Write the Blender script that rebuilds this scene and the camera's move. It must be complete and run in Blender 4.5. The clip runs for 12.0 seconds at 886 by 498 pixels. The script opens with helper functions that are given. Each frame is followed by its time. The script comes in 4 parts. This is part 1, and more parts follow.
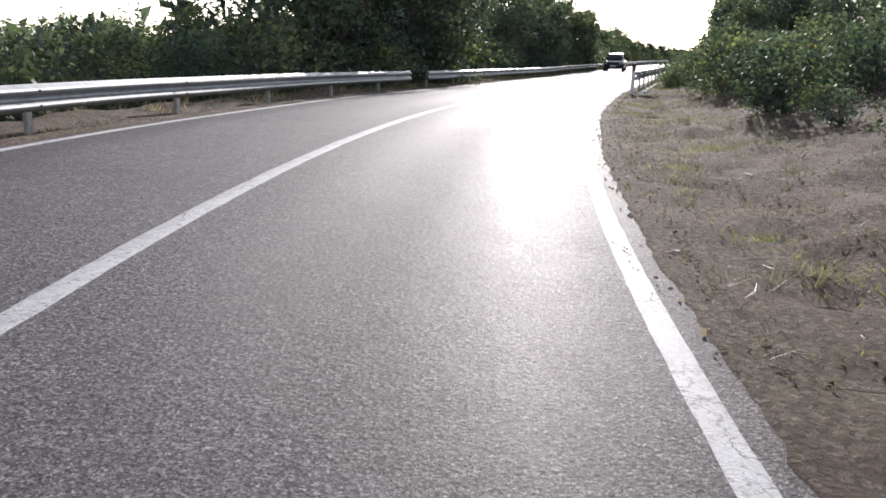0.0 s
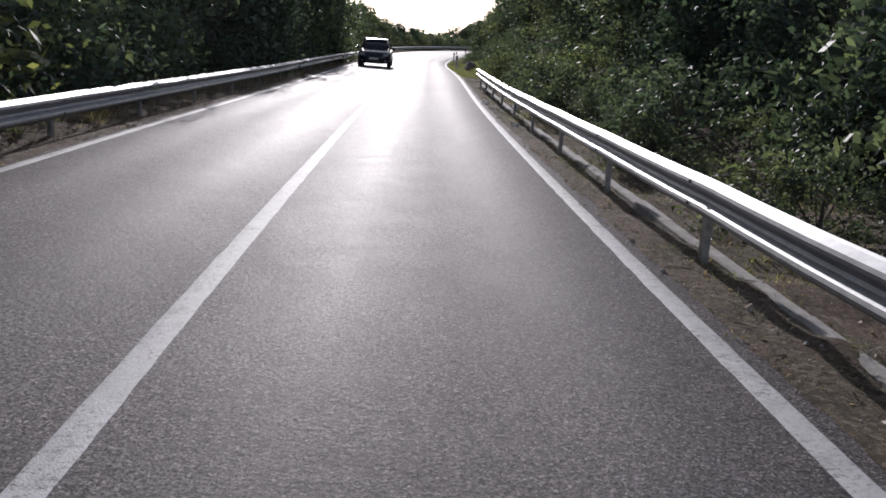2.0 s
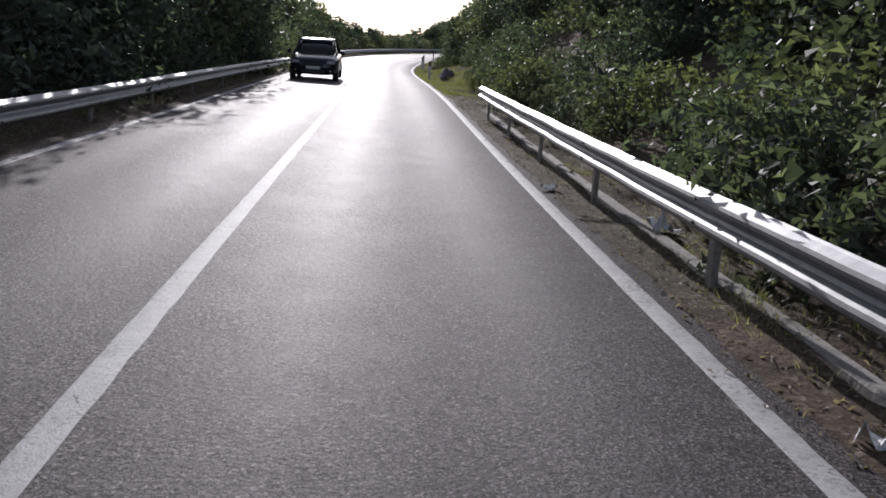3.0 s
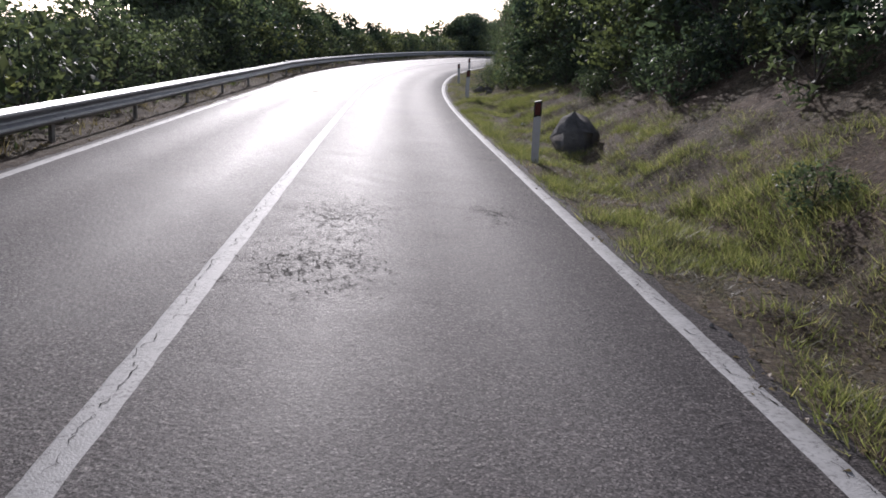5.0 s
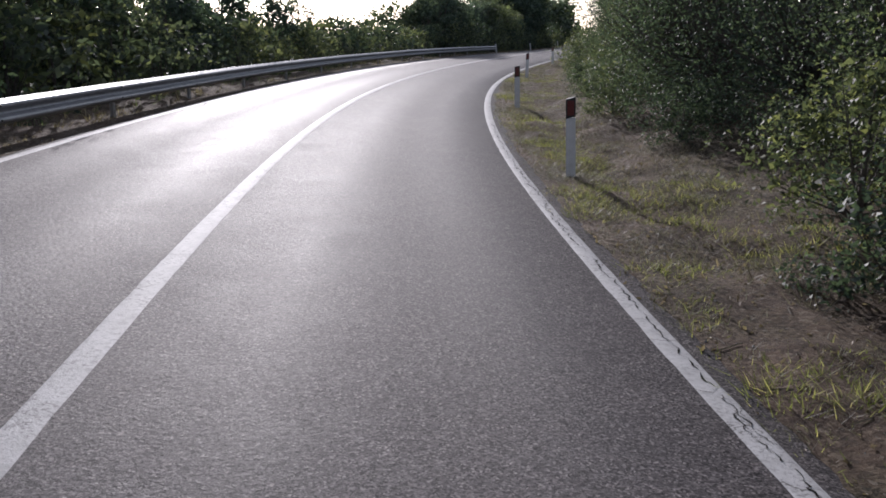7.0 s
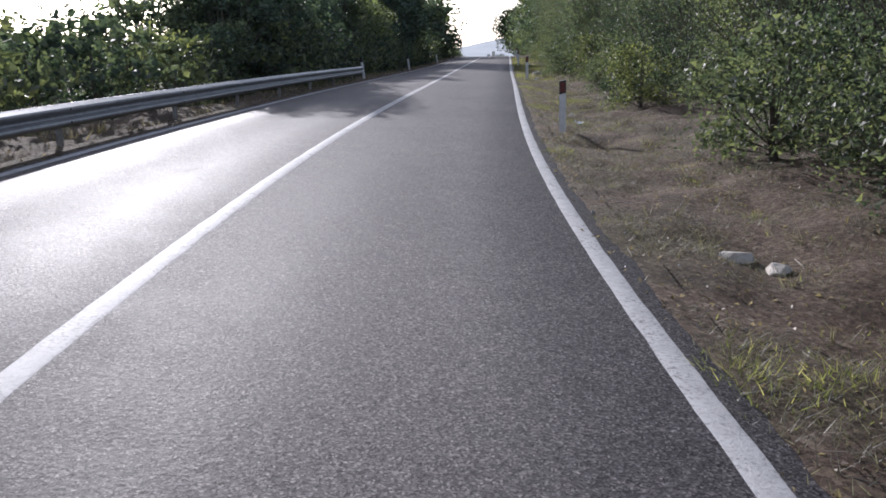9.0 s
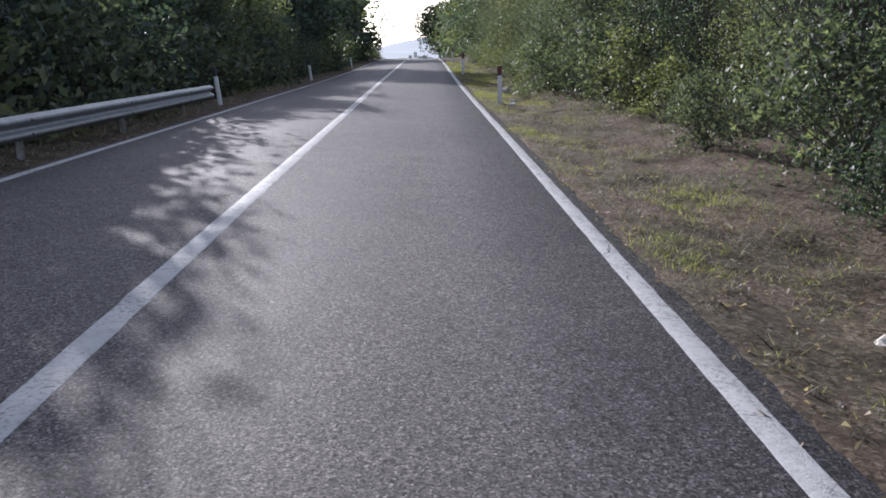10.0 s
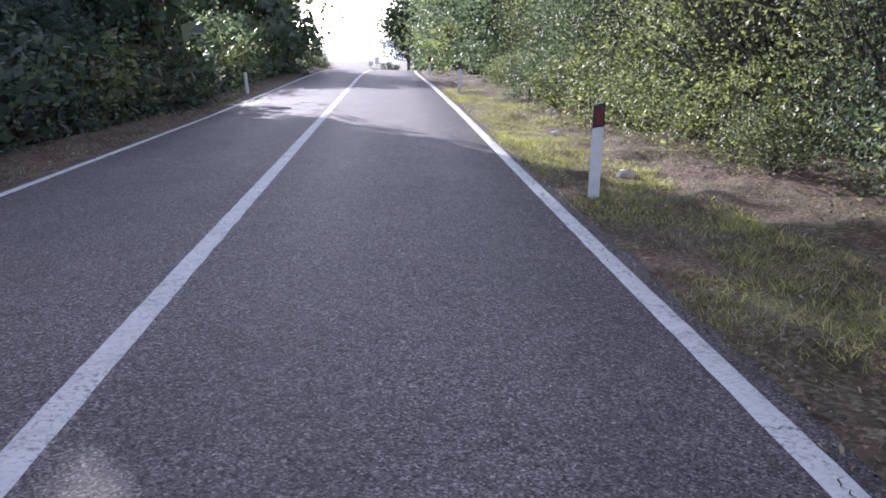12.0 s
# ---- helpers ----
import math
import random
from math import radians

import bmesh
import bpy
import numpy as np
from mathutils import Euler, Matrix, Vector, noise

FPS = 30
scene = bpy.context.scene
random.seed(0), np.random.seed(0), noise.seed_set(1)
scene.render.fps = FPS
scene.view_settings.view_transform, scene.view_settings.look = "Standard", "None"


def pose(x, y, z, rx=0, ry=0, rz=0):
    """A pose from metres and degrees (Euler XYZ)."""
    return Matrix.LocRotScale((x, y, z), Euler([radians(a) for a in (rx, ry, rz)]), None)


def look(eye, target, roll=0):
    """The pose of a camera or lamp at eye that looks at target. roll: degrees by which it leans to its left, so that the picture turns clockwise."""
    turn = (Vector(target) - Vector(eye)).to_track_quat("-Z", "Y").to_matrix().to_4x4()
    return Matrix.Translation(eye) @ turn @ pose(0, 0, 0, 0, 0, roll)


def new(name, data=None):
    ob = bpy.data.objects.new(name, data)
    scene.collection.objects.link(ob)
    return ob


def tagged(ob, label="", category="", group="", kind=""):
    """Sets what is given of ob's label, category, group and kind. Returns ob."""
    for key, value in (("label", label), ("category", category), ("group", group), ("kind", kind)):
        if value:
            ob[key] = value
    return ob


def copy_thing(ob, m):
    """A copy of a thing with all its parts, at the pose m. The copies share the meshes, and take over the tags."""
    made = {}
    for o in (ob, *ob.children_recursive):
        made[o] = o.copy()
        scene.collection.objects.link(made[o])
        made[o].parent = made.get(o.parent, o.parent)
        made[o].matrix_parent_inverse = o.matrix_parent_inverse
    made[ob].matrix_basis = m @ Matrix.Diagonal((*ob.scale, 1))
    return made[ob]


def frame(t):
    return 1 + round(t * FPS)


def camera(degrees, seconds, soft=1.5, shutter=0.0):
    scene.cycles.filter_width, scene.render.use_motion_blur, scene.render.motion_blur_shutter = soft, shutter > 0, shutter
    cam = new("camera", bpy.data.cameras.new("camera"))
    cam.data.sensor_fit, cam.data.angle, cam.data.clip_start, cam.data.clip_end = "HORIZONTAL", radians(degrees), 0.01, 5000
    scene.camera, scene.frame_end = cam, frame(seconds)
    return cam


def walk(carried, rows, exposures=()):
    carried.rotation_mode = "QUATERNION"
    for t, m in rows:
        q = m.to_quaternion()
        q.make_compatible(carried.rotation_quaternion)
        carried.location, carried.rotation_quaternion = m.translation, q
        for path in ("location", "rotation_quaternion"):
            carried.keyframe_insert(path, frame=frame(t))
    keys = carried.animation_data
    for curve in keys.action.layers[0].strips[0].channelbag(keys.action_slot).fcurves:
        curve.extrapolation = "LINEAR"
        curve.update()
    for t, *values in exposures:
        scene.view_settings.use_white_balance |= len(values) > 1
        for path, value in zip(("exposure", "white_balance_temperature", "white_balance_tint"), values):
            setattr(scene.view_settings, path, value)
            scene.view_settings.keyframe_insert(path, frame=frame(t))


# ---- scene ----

# ================= camera =================
cam = camera(50.78, 12.0, soft=1.7)
PATH = [
    (0, 2.0207, -0.7799, 1.2570, 77.7455, -0.4670, 0.5920),
    (0.5, 2.1022, 6.7706, 1.3850, 77.8162, -1.1341, -4.6646),
    (1, 2.7150, 14.4070, 1.4689, 77.5370, -2.1015, -9.1108),
    (1.5, 3.8601, 22.1306, 1.4206, 77.2172, -3.0542, -12.8065),
    (2, 5.4248, 29.9209, 1.3337, 76.9329, -3.7165, -15.5552),
    (2.5, 7.3295, 37.7723, 1.2156, 77.1699, -3.7424, -17.3147),
    (3, 9.3490, 45.7258, 1.0791, 77.2184, -3.3796, -18.0341),
    (3.5, 11.4420, 53.7879, 0.9560, 77.2113, -3.0512, -18.1631),
    (4, 13.6037, 61.9647, 0.8790, 77.3588, -2.8022, -17.9819),
    (4.5, 15.8034, 70.2688, 0.8216, 77.3496, -2.5803, -17.7168),
    (5, 17.9986, 78.7107, 0.7540, 77.1815, -2.1629, -17.5724),
    (5.5, 20.1712, 87.2896, 0.6301, 77.2906, -1.6803, -17.7490),
    (6, 22.3945, 95.9126, 0.5156, 77.3307, -1.4176, -18.5474),
    (6.5, 24.7305, 104.4883, 0.3992, 76.9608, -0.6626, -19.6105),
    (7, 27.2850, 112.9719, 0.2437, 77.0653, 0.2106, -21.4151),
    (7.5, 30.0743, 121.2975, 0.1656, 77.7458, 0.2583, -23.3691),
    (8, 33.2429, 129.4097, 0.2000, 77.8733, -0.2260, -25.5966),
    (8.5, 36.8437, 137.2995, 0.2141, 77.7088, -0.0608, -28.0901),
    (9, 40.8233, 144.9799, 0.2135, 77.6827, 0.2206, -30.7978),
    (9.5, 45.1394, 152.4686, 0.2327, 77.6778, 0.4551, -33.6902),
    (10, 49.7491, 159.7790, 0.2484, 77.6643, 0.2371, -35.7636),
    (10.5, 54.5450, 166.9737, 0.2778, 77.5813, -0.0776, -37.0175),
    (11, 59.3914, 174.1247, 0.2915, 77.7258, -0.2975, -37.6816),
    (11.5, 64.2724, 181.3119, 0.3193, 77.9157, -0.8597, -37.7173),
    (12, 69.1418, 188.5230, 0.3570, 77.9343, -1.5964, -38.0594),
]
walk(cam, [(r[0], pose(*r[1:])) for r in PATH], [(0.0, 0.55, 6250, 15), (0.5, -0.08, 6200, 17), (1.5, -0.2, 6100, 18), (7.2, -0.08, 6030, 19), (8.8, 0.3, 5920, 17), (11.0, 0.74, 5900, 17), (11.5, 0.86, 5900, 18), (12.0, 1.62, 5800, 25)])

# ================= daylight =================
SUN_AZ, SUN_EL = 10.0, 17.0      # degrees clockwise from +y, degrees above the horizon
sun = new("sun", bpy.data.lights.new("sun", "SUN"))
sun.data.energy, sun.data.angle, sun.data.color = 5.0, radians(0.55), (1.0, 0.95, 0.88)
az, el = radians(SUN_AZ), radians(SUN_EL)
SUN_DIR = Vector((math.sin(az) * math.cos(el), math.cos(az) * math.cos(el), math.sin(el)))
sun.matrix_world = look(SUN_DIR * 50, (0, 0, 0))
world = bpy.data.worlds.new("sky")
scene.world = world
world.use_nodes = True
wn = world.node_tree.nodes
sky = wn.new("ShaderNodeTexSky")
sky.sky_type, sky.sun_disc = "NISHITA", False
sky.sun_elevation, sky.sun_rotation = el, az
sky.dust_density, sky.air_density, sky.ozone_density, sky.altitude = 0.8, 1.0, 2.0, 50
wn["Background"].inputs["Strength"].default_value = 0.15
haze = wn.new("ShaderNodeHueSaturation")         # a pale, hazy sky
haze.inputs["Saturation"].default_value = 0.5
world.node_tree.links.new(sky.outputs["Color"], haze.inputs["Color"])
world.node_tree.links.new(haze.outputs["Color"], wn["Background"].inputs["Color"])


# ================= materials =================
def mat(name, build):
    m = bpy.data.materials.new(name)
    m.use_nodes = True
    nt = m.node_tree
    b = nt.nodes["Principled BSDF"]
    build(nt, b)
    return m


def link(nt, a, b):
    nt.links.new(a, b)


def coords(nt, scale=1.0, kind="Object"):
    tc = nt.nodes.new("ShaderNodeTexCoord")
    mp = nt.nodes.new("ShaderNodeMapping")
    mp.inputs["Scale"].default_value = (scale, scale, scale) if not isinstance(scale, tuple) else scale
    link(nt, tc.outputs[kind], mp.inputs["Vector"])
    return mp.outputs["Vector"]


def noise_tex(nt, vec, scale, detail=4.0, rough=0.6):
    n = nt.nodes.new("ShaderNodeTexNoise")
    n.inputs["Scale"].default_value, n.inputs["Detail"].default_value, n.inputs["Roughness"].default_value = scale, detail, rough
    link(nt, vec, n.inputs["Vector"])
    return n.outputs["Fac"]


def ramp(nt, fac, stops):
    r = nt.nodes.new("ShaderNodeValToRGB")
    e = r.color_ramp.elements
    while len(e) < len(stops):
        e.new(0.5)
    for k, (p, c) in enumerate(stops):
        e[k].position = p
        e[k].color = (*c, 1) if len(c) == 3 else c
    link(nt, fac, r.inputs["Fac"])
    return r.outputs["Color"]


def mix(nt, a, b, fac, mode="MIX"):
    m = nt.nodes.new("ShaderNodeMix")
    m.data_type, m.blend_type = "RGBA", mode
    for sock, v in ((m.inputs["Factor"], fac), (m.inputs["A"], a), (m.inputs["B"], b)):
        if isinstance(v, (int, float)):
            sock.default_value = v
        elif isinstance(v, tuple):
            sock.default_value = (*v, 1)
        else:
            link(nt, v, sock)
    return m.outputs["Result"]


def bump(nt, b, height, strength=0.5, dist=0.01):
    n = nt.nodes.new("ShaderNodeBump")
    n.inputs["Strength"].default_value, n.inputs["Distance"].default_value = strength, dist
    link(nt, height, n.inputs["Height"])
    link(nt, n.outputs["Normal"], b.inputs["Normal"])


def noise_colour(nt, vec, scale):
    n = nt.nodes.new("ShaderNodeTexNoise")
    n.inputs["Scale"].default_value = scale
    link(nt, vec, n.inputs["Vector"])
    return n.outputs["Color"]


def simple(name, c1, c2, scale=8.0, rough=0.8, metal=0.0, bump_s=0.2, dist=0.01):
    def f(nt, b):
        v = coords(nt)
        n = noise_tex(nt, v, scale, 5)
        link(nt, ramp(nt, n, [(0.3, c1), (0.7, c2)]), b.inputs["Base Color"])
        b.inputs["Roughness"].default_value, b.inputs["Metallic"].default_value = rough, metal
        bump(nt, b, noise_tex(nt, v, scale * 5, 4), bump_s, dist)
    return mat(name, f)


def asphalt_nodes(nt, b):
    v = coords(nt)
    big = noise_tex(nt, v, 0.3, 4)
    mid = noise_tex(nt, v, 2.2, 6, 0.65)
    vo = nt.nodes.new("ShaderNodeTexVoronoi")
    vo.inputs["Scale"].default_value = 95.0
    link(nt, v, vo.inputs["Vector"])
    chips = nt.nodes.new("ShaderNodeTexVoronoi")     # larger stones and lost stones
    chips.inputs["Scale"].default_value = 34.0
    link(nt, v, chips.inputs["Vector"])
    # wheel tracks, polished by traffic
    uv = nt.nodes.new("ShaderNodeTexCoord")
    sp = nt.nodes.new("ShaderNodeSeparateXYZ")
    link(nt, uv.outputs["UV"], sp.inputs["Vector"])
    mr = nt.nodes.new("ShaderNodeMapRange")
    mr.inputs["From Min"].default_value, mr.inputs["From Max"].default_value = -4.0, 4.0
    link(nt, sp.outputs["X"], mr.inputs["Value"])
    w, d = (1, 1, 1), (0, 0, 0)
    track = ramp(nt, mr.outputs["Result"], [(0.12, d), (0.21, w), (0.30, d), (0.40, w), (0.49, d), (0.60, w), (0.69, d), (0.785, w), (0.87, d)])
    base = ramp(nt, vo.outputs["Color"], [(0.0, (0.018, 0.016, 0.017)), (0.4, (0.084, 0.075, 0.076)), (0.72, (0.16, 0.144, 0.143)), (1.0, (0.37, 0.34, 0.325))])
    lost = ramp(nt, chips.outputs["Color"], [(0.0, (0.5, 0.5, 0.5)), (0.25, (0.9, 0.9, 0.9)), (0.7, (1.05, 1.05, 1.05)), (1.0, (1.28, 1.25, 1.22))])
    c = mix(nt, base, lost, 1.0, "MULTIPLY")
    wash = ramp(nt, mid, [(0.3, (0.8, 0.8, 0.8)), (0.7, (1.14, 1.12, 1.11))])
    c = mix(nt, c, wash, 1.0, "MULTIPLY")
    wash2 = ramp(nt, big, [(0.3, (0.86, 0.86, 0.88)), (0.7, (1.1, 1.09, 1.07))])
    c = mix(nt, c, wash2, 1.0, "MULTIPLY")
    c = mix(nt, c, mix(nt, c, (0.86, 0.86, 0.87), 1.0, "MULTIPLY"), track)
    link(nt, c, b.inputs["Base Color"])
    r1 = ramp(nt, mid, [(0.3, (0.7,) * 3), (0.75, (0.78,) * 3)])
    glint = ramp(nt, noise_tex(nt, v, 150, 2, 0.5), [(0.56, (1.0,) * 3), (0.66, (0.74,) * 3)])      # bare polished stone
    r1 = mix(nt, r1, glint, 1.0, "MULTIPLY")
    link(nt, mix(nt, r1, mix(nt, r1, (0.88, 0.88, 0.88), 1.0, "MULTIPLY"), track), b.inputs["Roughness"])
    b.inputs["Specular IOR Level"].default_value = 0.1
    relief = mix(nt, noise_tex(nt, v, 110, 3, 0.75), chips.outputs["Distance"], 0.35)
    bump(nt, b, relief, 1.0, 0.009)


ASPHALT = mat("asphalt", asphalt_nodes)


def line_nodes(nt, b):
    v = coords(nt)
    n = noise_tex(nt, v, 6, 6, 0.7)
    vo = nt.nodes.new("ShaderNodeTexVoronoi")
    vo.feature = "DISTANCE_TO_EDGE"
    vo.inputs["Scale"].default_value = 1.3
    warp = mix(nt, mix(nt, v, noise_colour(nt, v, 3.0), 0.25), noise_colour(nt, v, 22.0), 0.06)
    link(nt, warp, vo.inputs["Vector"])
    crack = ramp(nt, vo.outputs["Distance"], [(0.0, (1, 1, 1)), (0.007, (0, 0, 0))])
    some = ramp(nt, noise_tex(nt, v, 1.1, 3), [(0.5, (0, 0, 0)), (0.58, (1, 1, 1))])
    crack = mix(nt, crack, some, 1.0, "MULTIPLY")
    paint = ramp(nt, n, [(0.25, (0.3, 0.29, 0.283)), (0.45, (0.44, 0.43, 0.42)), (0.8, (0.56, 0.55, 0.54))])
    worn = ramp(nt, noise_tex(nt, v, 34, 7, 0.75), [(0.4, (1, 1, 1)), (0.5, (0, 0, 0))])
    worn = mix(nt, worn, ramp(nt, noise_tex(nt, v, 2.4, 4), [(0.4, (0.25, 0.25, 0.25)), (0.65, (0.95, 0.95, 0.95))]), 1.0, "MULTIPLY")
    paint = mix(nt, paint, (0.13, 0.122, 0.118), worn)
    link(nt, mix(nt, paint, (0.05, 0.045, 0.04), crack), b.inputs["Base Color"])
    b.inputs["Roughness"].default_value = 0.7
    b.inputs["Specular IOR Level"].default_value = 0.2
    bump(nt, b, noise_tex(nt, v, 90, 3), 0.8, 0.005)


LINE = mat("road_paint", line_nodes)


def soil_nodes(nt, b):
    v = coords(nt)
    a = noise_tex(nt, v, 0.5, 5)
    f = noise_tex(nt, mix(nt, v, noise_colour(nt, v, 9.0), 0.04), 14, 7, 0.75)
    bits = nt.nodes.new("ShaderNodeTexVoronoi")          # dead leaves, straw and small stones trodden into the earth
    bits.inputs["Scale"].default_value = 34.0
    link(nt, mix(nt, v, noise_colour(nt, v, 30.0), 0.05), bits.inputs["Vector"])
    damp = ramp(nt, noise_tex(nt, v, 1.7, 5, 0.65), [(0.35, (0.5, 0.47, 0.45)), (0.6, (1.0, 1.0, 1.0))])
    earth = ramp(nt, f, [(0.25, (0.045, 0.032, 0.024)), (0.55, (0.18, 0.126, 0.095)), (0.8, (0.38, 0.3, 0.235))])
    green = ramp(nt, f, [(0.25, (0.032, 0.036, 0.016)), (0.6, (0.095, 0.098, 0.05)), (0.85, (0.2, 0.17, 0.1))])
    ground_colour = mix(nt, earth, green, ramp(nt, a, [(0.42, (0, 0, 0)), (0.58, (1, 1, 1))]))
    flecks = ramp(nt, bits.outputs["Color"], [(0.0, (0.028, 0.02, 0.016)), (0.3, (0.09, 0.058, 0.04)), (0.6, (0.17, 0.115, 0.075)), (0.85, (0.3, 0.235, 0.17)), (1.0, (0.44, 0.38, 0.31))])
    ground_colour = mix(nt, ground_colour, flecks, 0.65)
    link(nt, mix(nt, ground_colour, damp, 1.0, "MULTIPLY"), b.inputs["Base Color"])
    b.inputs["Roughness"].default_value = 0.95
    b.inputs["Specular IOR Level"].default_value = 0.2
    bump(nt, b, mix(nt, f, bits.outputs["Color"], 0.3), 1.0, 0.08)


SOIL = mat("verge_soil", soil_nodes)
SCRUB = simple("scrub_ground", (0.03, 0.032, 0.015), (0.1, 0.085, 0.045), 0.8, 0.95, 0, 0.8, 0.1)
# haze over the far hill is put in as bluish base colour and pale glow
HILL_HAZE = simple("far_hill_haze_glow", (0.07, 0.09, 0.1), (0.13, 0.15, 0.16), 0.004, 1.0, 0, 0.3, 5)
HILL_HAZE.node_tree.nodes["Principled BSDF"].inputs["Emission Color"].default_value = (0.52, 0.6, 0.72, 1)
HILL_HAZE.node_tree.nodes["Principled BSDF"].inputs["Emission Strength"].default_value = 0.26
GALV = simple("galvanised_steel", (0.2, 0.205, 0.21), (0.31, 0.315, 0.32), 7, 0.52, 0.7, 0.2, 0.003)
GALV_POST = simple("weathered_steel_post", (0.2, 0.19, 0.18), (0.4, 0.39, 0.37), 12, 0.55, 0.7, 0.25, 0.004)
BOLT = simple("dark_bolt", (0.05, 0.045, 0.04), (0.1, 0.09, 0.08), 40, 0.5, 0.6)
CONCRETE = simple("old_concrete", (0.18, 0.165, 0.145), (0.34, 0.32, 0.29), 5, 0.9, 0, 0.6, 0.015)
STONE = simple("pale_limestone", (0.42, 0.37, 0.31), (0.66, 0.61, 0.54), 7, 0.9, 0, 0.7, 0.02)
ROCK = simple("dark_rock", (0.07, 0.065, 0.06), (0.2, 0.185, 0.17), 4, 0.9, 0, 0.9, 0.04)
POST_WHITE = simple("white_plastic", (0.6, 0.59, 0.56), (0.76, 0.75, 0.73), 9, 0.5, 0, 0.1)
POST_BLACK = simple("black_plastic", (0.012, 0.012, 0.012), (0.03, 0.03, 0.03), 9, 0.5, 0, 0.1)
RED = simple("red_reflector", (0.1, 0.014, 0.012), (0.15, 0.022, 0.018), 60, 0.3)
LITTER = simple("white_plastic_scrap", (0.6, 0.6, 0.6), (0.8, 0.8, 0.79), 12, 0.4)
BARK = simple("bark", (0.05, 0.04, 0.032), (0.15, 0.125, 0.1), 14, 0.95, 0, 0.9, 0.02)
CAR_PAINT = simple("dark_car_paint", (0.018, 0.021, 0.028), (0.024, 0.028, 0.036), 3, 0.22, 0.4, 0.02, 0.001)
CAR_GLASS = simple("tinted_glass", (0.008, 0.009, 0.01), (0.014, 0.015, 0.016), 2, 0.06, 0, 0.0)
LAMP_GLASS = simple("lamp_glass", (0.5, 0.5, 0.5), (0.65, 0.65, 0.66), 30, 0.08, 0.3, 0.05)
TAR = simple("broken_asphalt", (0.012, 0.011, 0.01), (0.04, 0.036, 0.033), 15, 0.97, 0, 0.6, 0.008)
TAR.node_tree.nodes["Principled BSDF"].inputs["Specular IOR Level"].default_value = 0.05


def leaf(name, dark, light, trans=0.35, dry=None):
    def f(nt, b):
        g = nt.nodes.new("ShaderNodeNewGeometry")
        oi = nt.nodes.new("ShaderNodeObjectInfo")
        c = ramp(nt, g.outputs["Random Per Island"], [(0.0, dark), (0.7, light), (1.0, dry or tuple(min(1, v * 1.5) for v in light))])
        tint = ramp(nt, oi.outputs["Random"], [(0.0, (0.42, 0.52, 0.64)), (0.3, (0.72, 0.82, 0.94)), (0.7, (1.0, 1.0, 1.0)), (1.0, (1.25, 1.2, 0.9))])
        c = mix(nt, c, tint, 1.0, "MULTIPLY")
        link(nt, c, b.inputs["Base Color"])
        b.inputs["Roughness"].default_value = 0.58
        b.inputs["Specular IOR Level"].default_value = 0.34
        t = nt.nodes.new("ShaderNodeBsdfTranslucent")
        link(nt, mix(nt, c, (1.3, 1.42, 0.85), 1.0, "MULTIPLY"), t.inputs["Color"])
        ms = nt.nodes.new("ShaderNodeMixShader")
        ms.inputs["Fac"].default_value = trans
        link(nt, b.outputs["BSDF"], ms.inputs[1])
        link(nt, t.outputs["BSDF"], ms.inputs[2])
        link(nt, ms.outputs["Shader"], nt.nodes["Material Output"].inputs["Surface"])
    return mat(name, f)


LEAF_OAK = leaf("holm_oak_leaf", (0.038, 0.049, 0.034), (0.125, 0.145, 0.096), 0.42)
LEAF_EUC = leaf("eucalyptus_leaf", (0.05, 0.064, 0.05), (0.14, 0.16, 0.115), 0.42)
LEAF_MASTIC = leaf("mastic_leaf", (0.04, 0.052, 0.037), (0.135, 0.152, 0.1), 0.42, (0.24, 0.245, 0.13))
LEAF_PINE = leaf("pine_needles", (0.015, 0.025, 0.012), (0.05, 0.065, 0.028), 0.2)
GRASS = leaf("green_grass", (0.055, 0.066, 0.03), (0.23, 0.245, 0.115), 0.5, (0.45, 0.39, 0.25))
DEAD_LEAF = leaf("dead_leaf", (0.09, 0.06, 0.042), (0.36, 0.25, 0.175), 0.35)
STRAW = leaf("dry_grass", (0.11, 0.082, 0.058), (0.31, 0.25, 0.18), 0.3)

# ================= the road's line =================
# curvature every 10 m, change of grade, crossfall of the right lane and crown every 15 m
BEND = [-0.01648, -0.0129, -0.00932, -0.005673, -0.002648, -0.000614, -0.000887, -0.000567, 0.000222, 0.000616, 7.6e-05, -0.000679, -0.001581, -0.004686, -0.007223, -0.006745, -0.006505, -0.005656, -0.002089, 0.000112, 0.000352, -0.00029, -0.000395, -9.4e-05, 0.000264, 0.0002, -0.00074, -0.002154, -0.003569, -0.004887, -0.006135, -0.007333, -0.0085, -0.009652, -0.0108, -0.01194]
GRADE = [-0.003018, -0.002861, -0.0013, 0.0003404, 0.0001302, 0.0006893, -0.0007751, -0.0001872, 0.0005264, 0.001043, -0.0002073, 0.0002466, -1.92e-05, -0.0001946, 8.88e-05, 0.0001473, 1.09e-05, -0.0002041, -0.0002939, -0.0002326, -0.0001316, -5.34e-05, -9.7e-06, 8e-06, 1.2e-05, 1.15e-05]
FALL = [-0.0774, -0.067, -0.0243, -0.0005, -0.0008, -0.0068, -0.0146, -0.0334, -0.0526, -0.07, -0.0499, -0.0505, -0.0526, -0.0447, -0.0288, 0.003, 0.0355, 0.047, 0.0405, 0.0259, 0.0128, 0.0045, 0.0002, -0.0015, -0.0019, -0.0018]
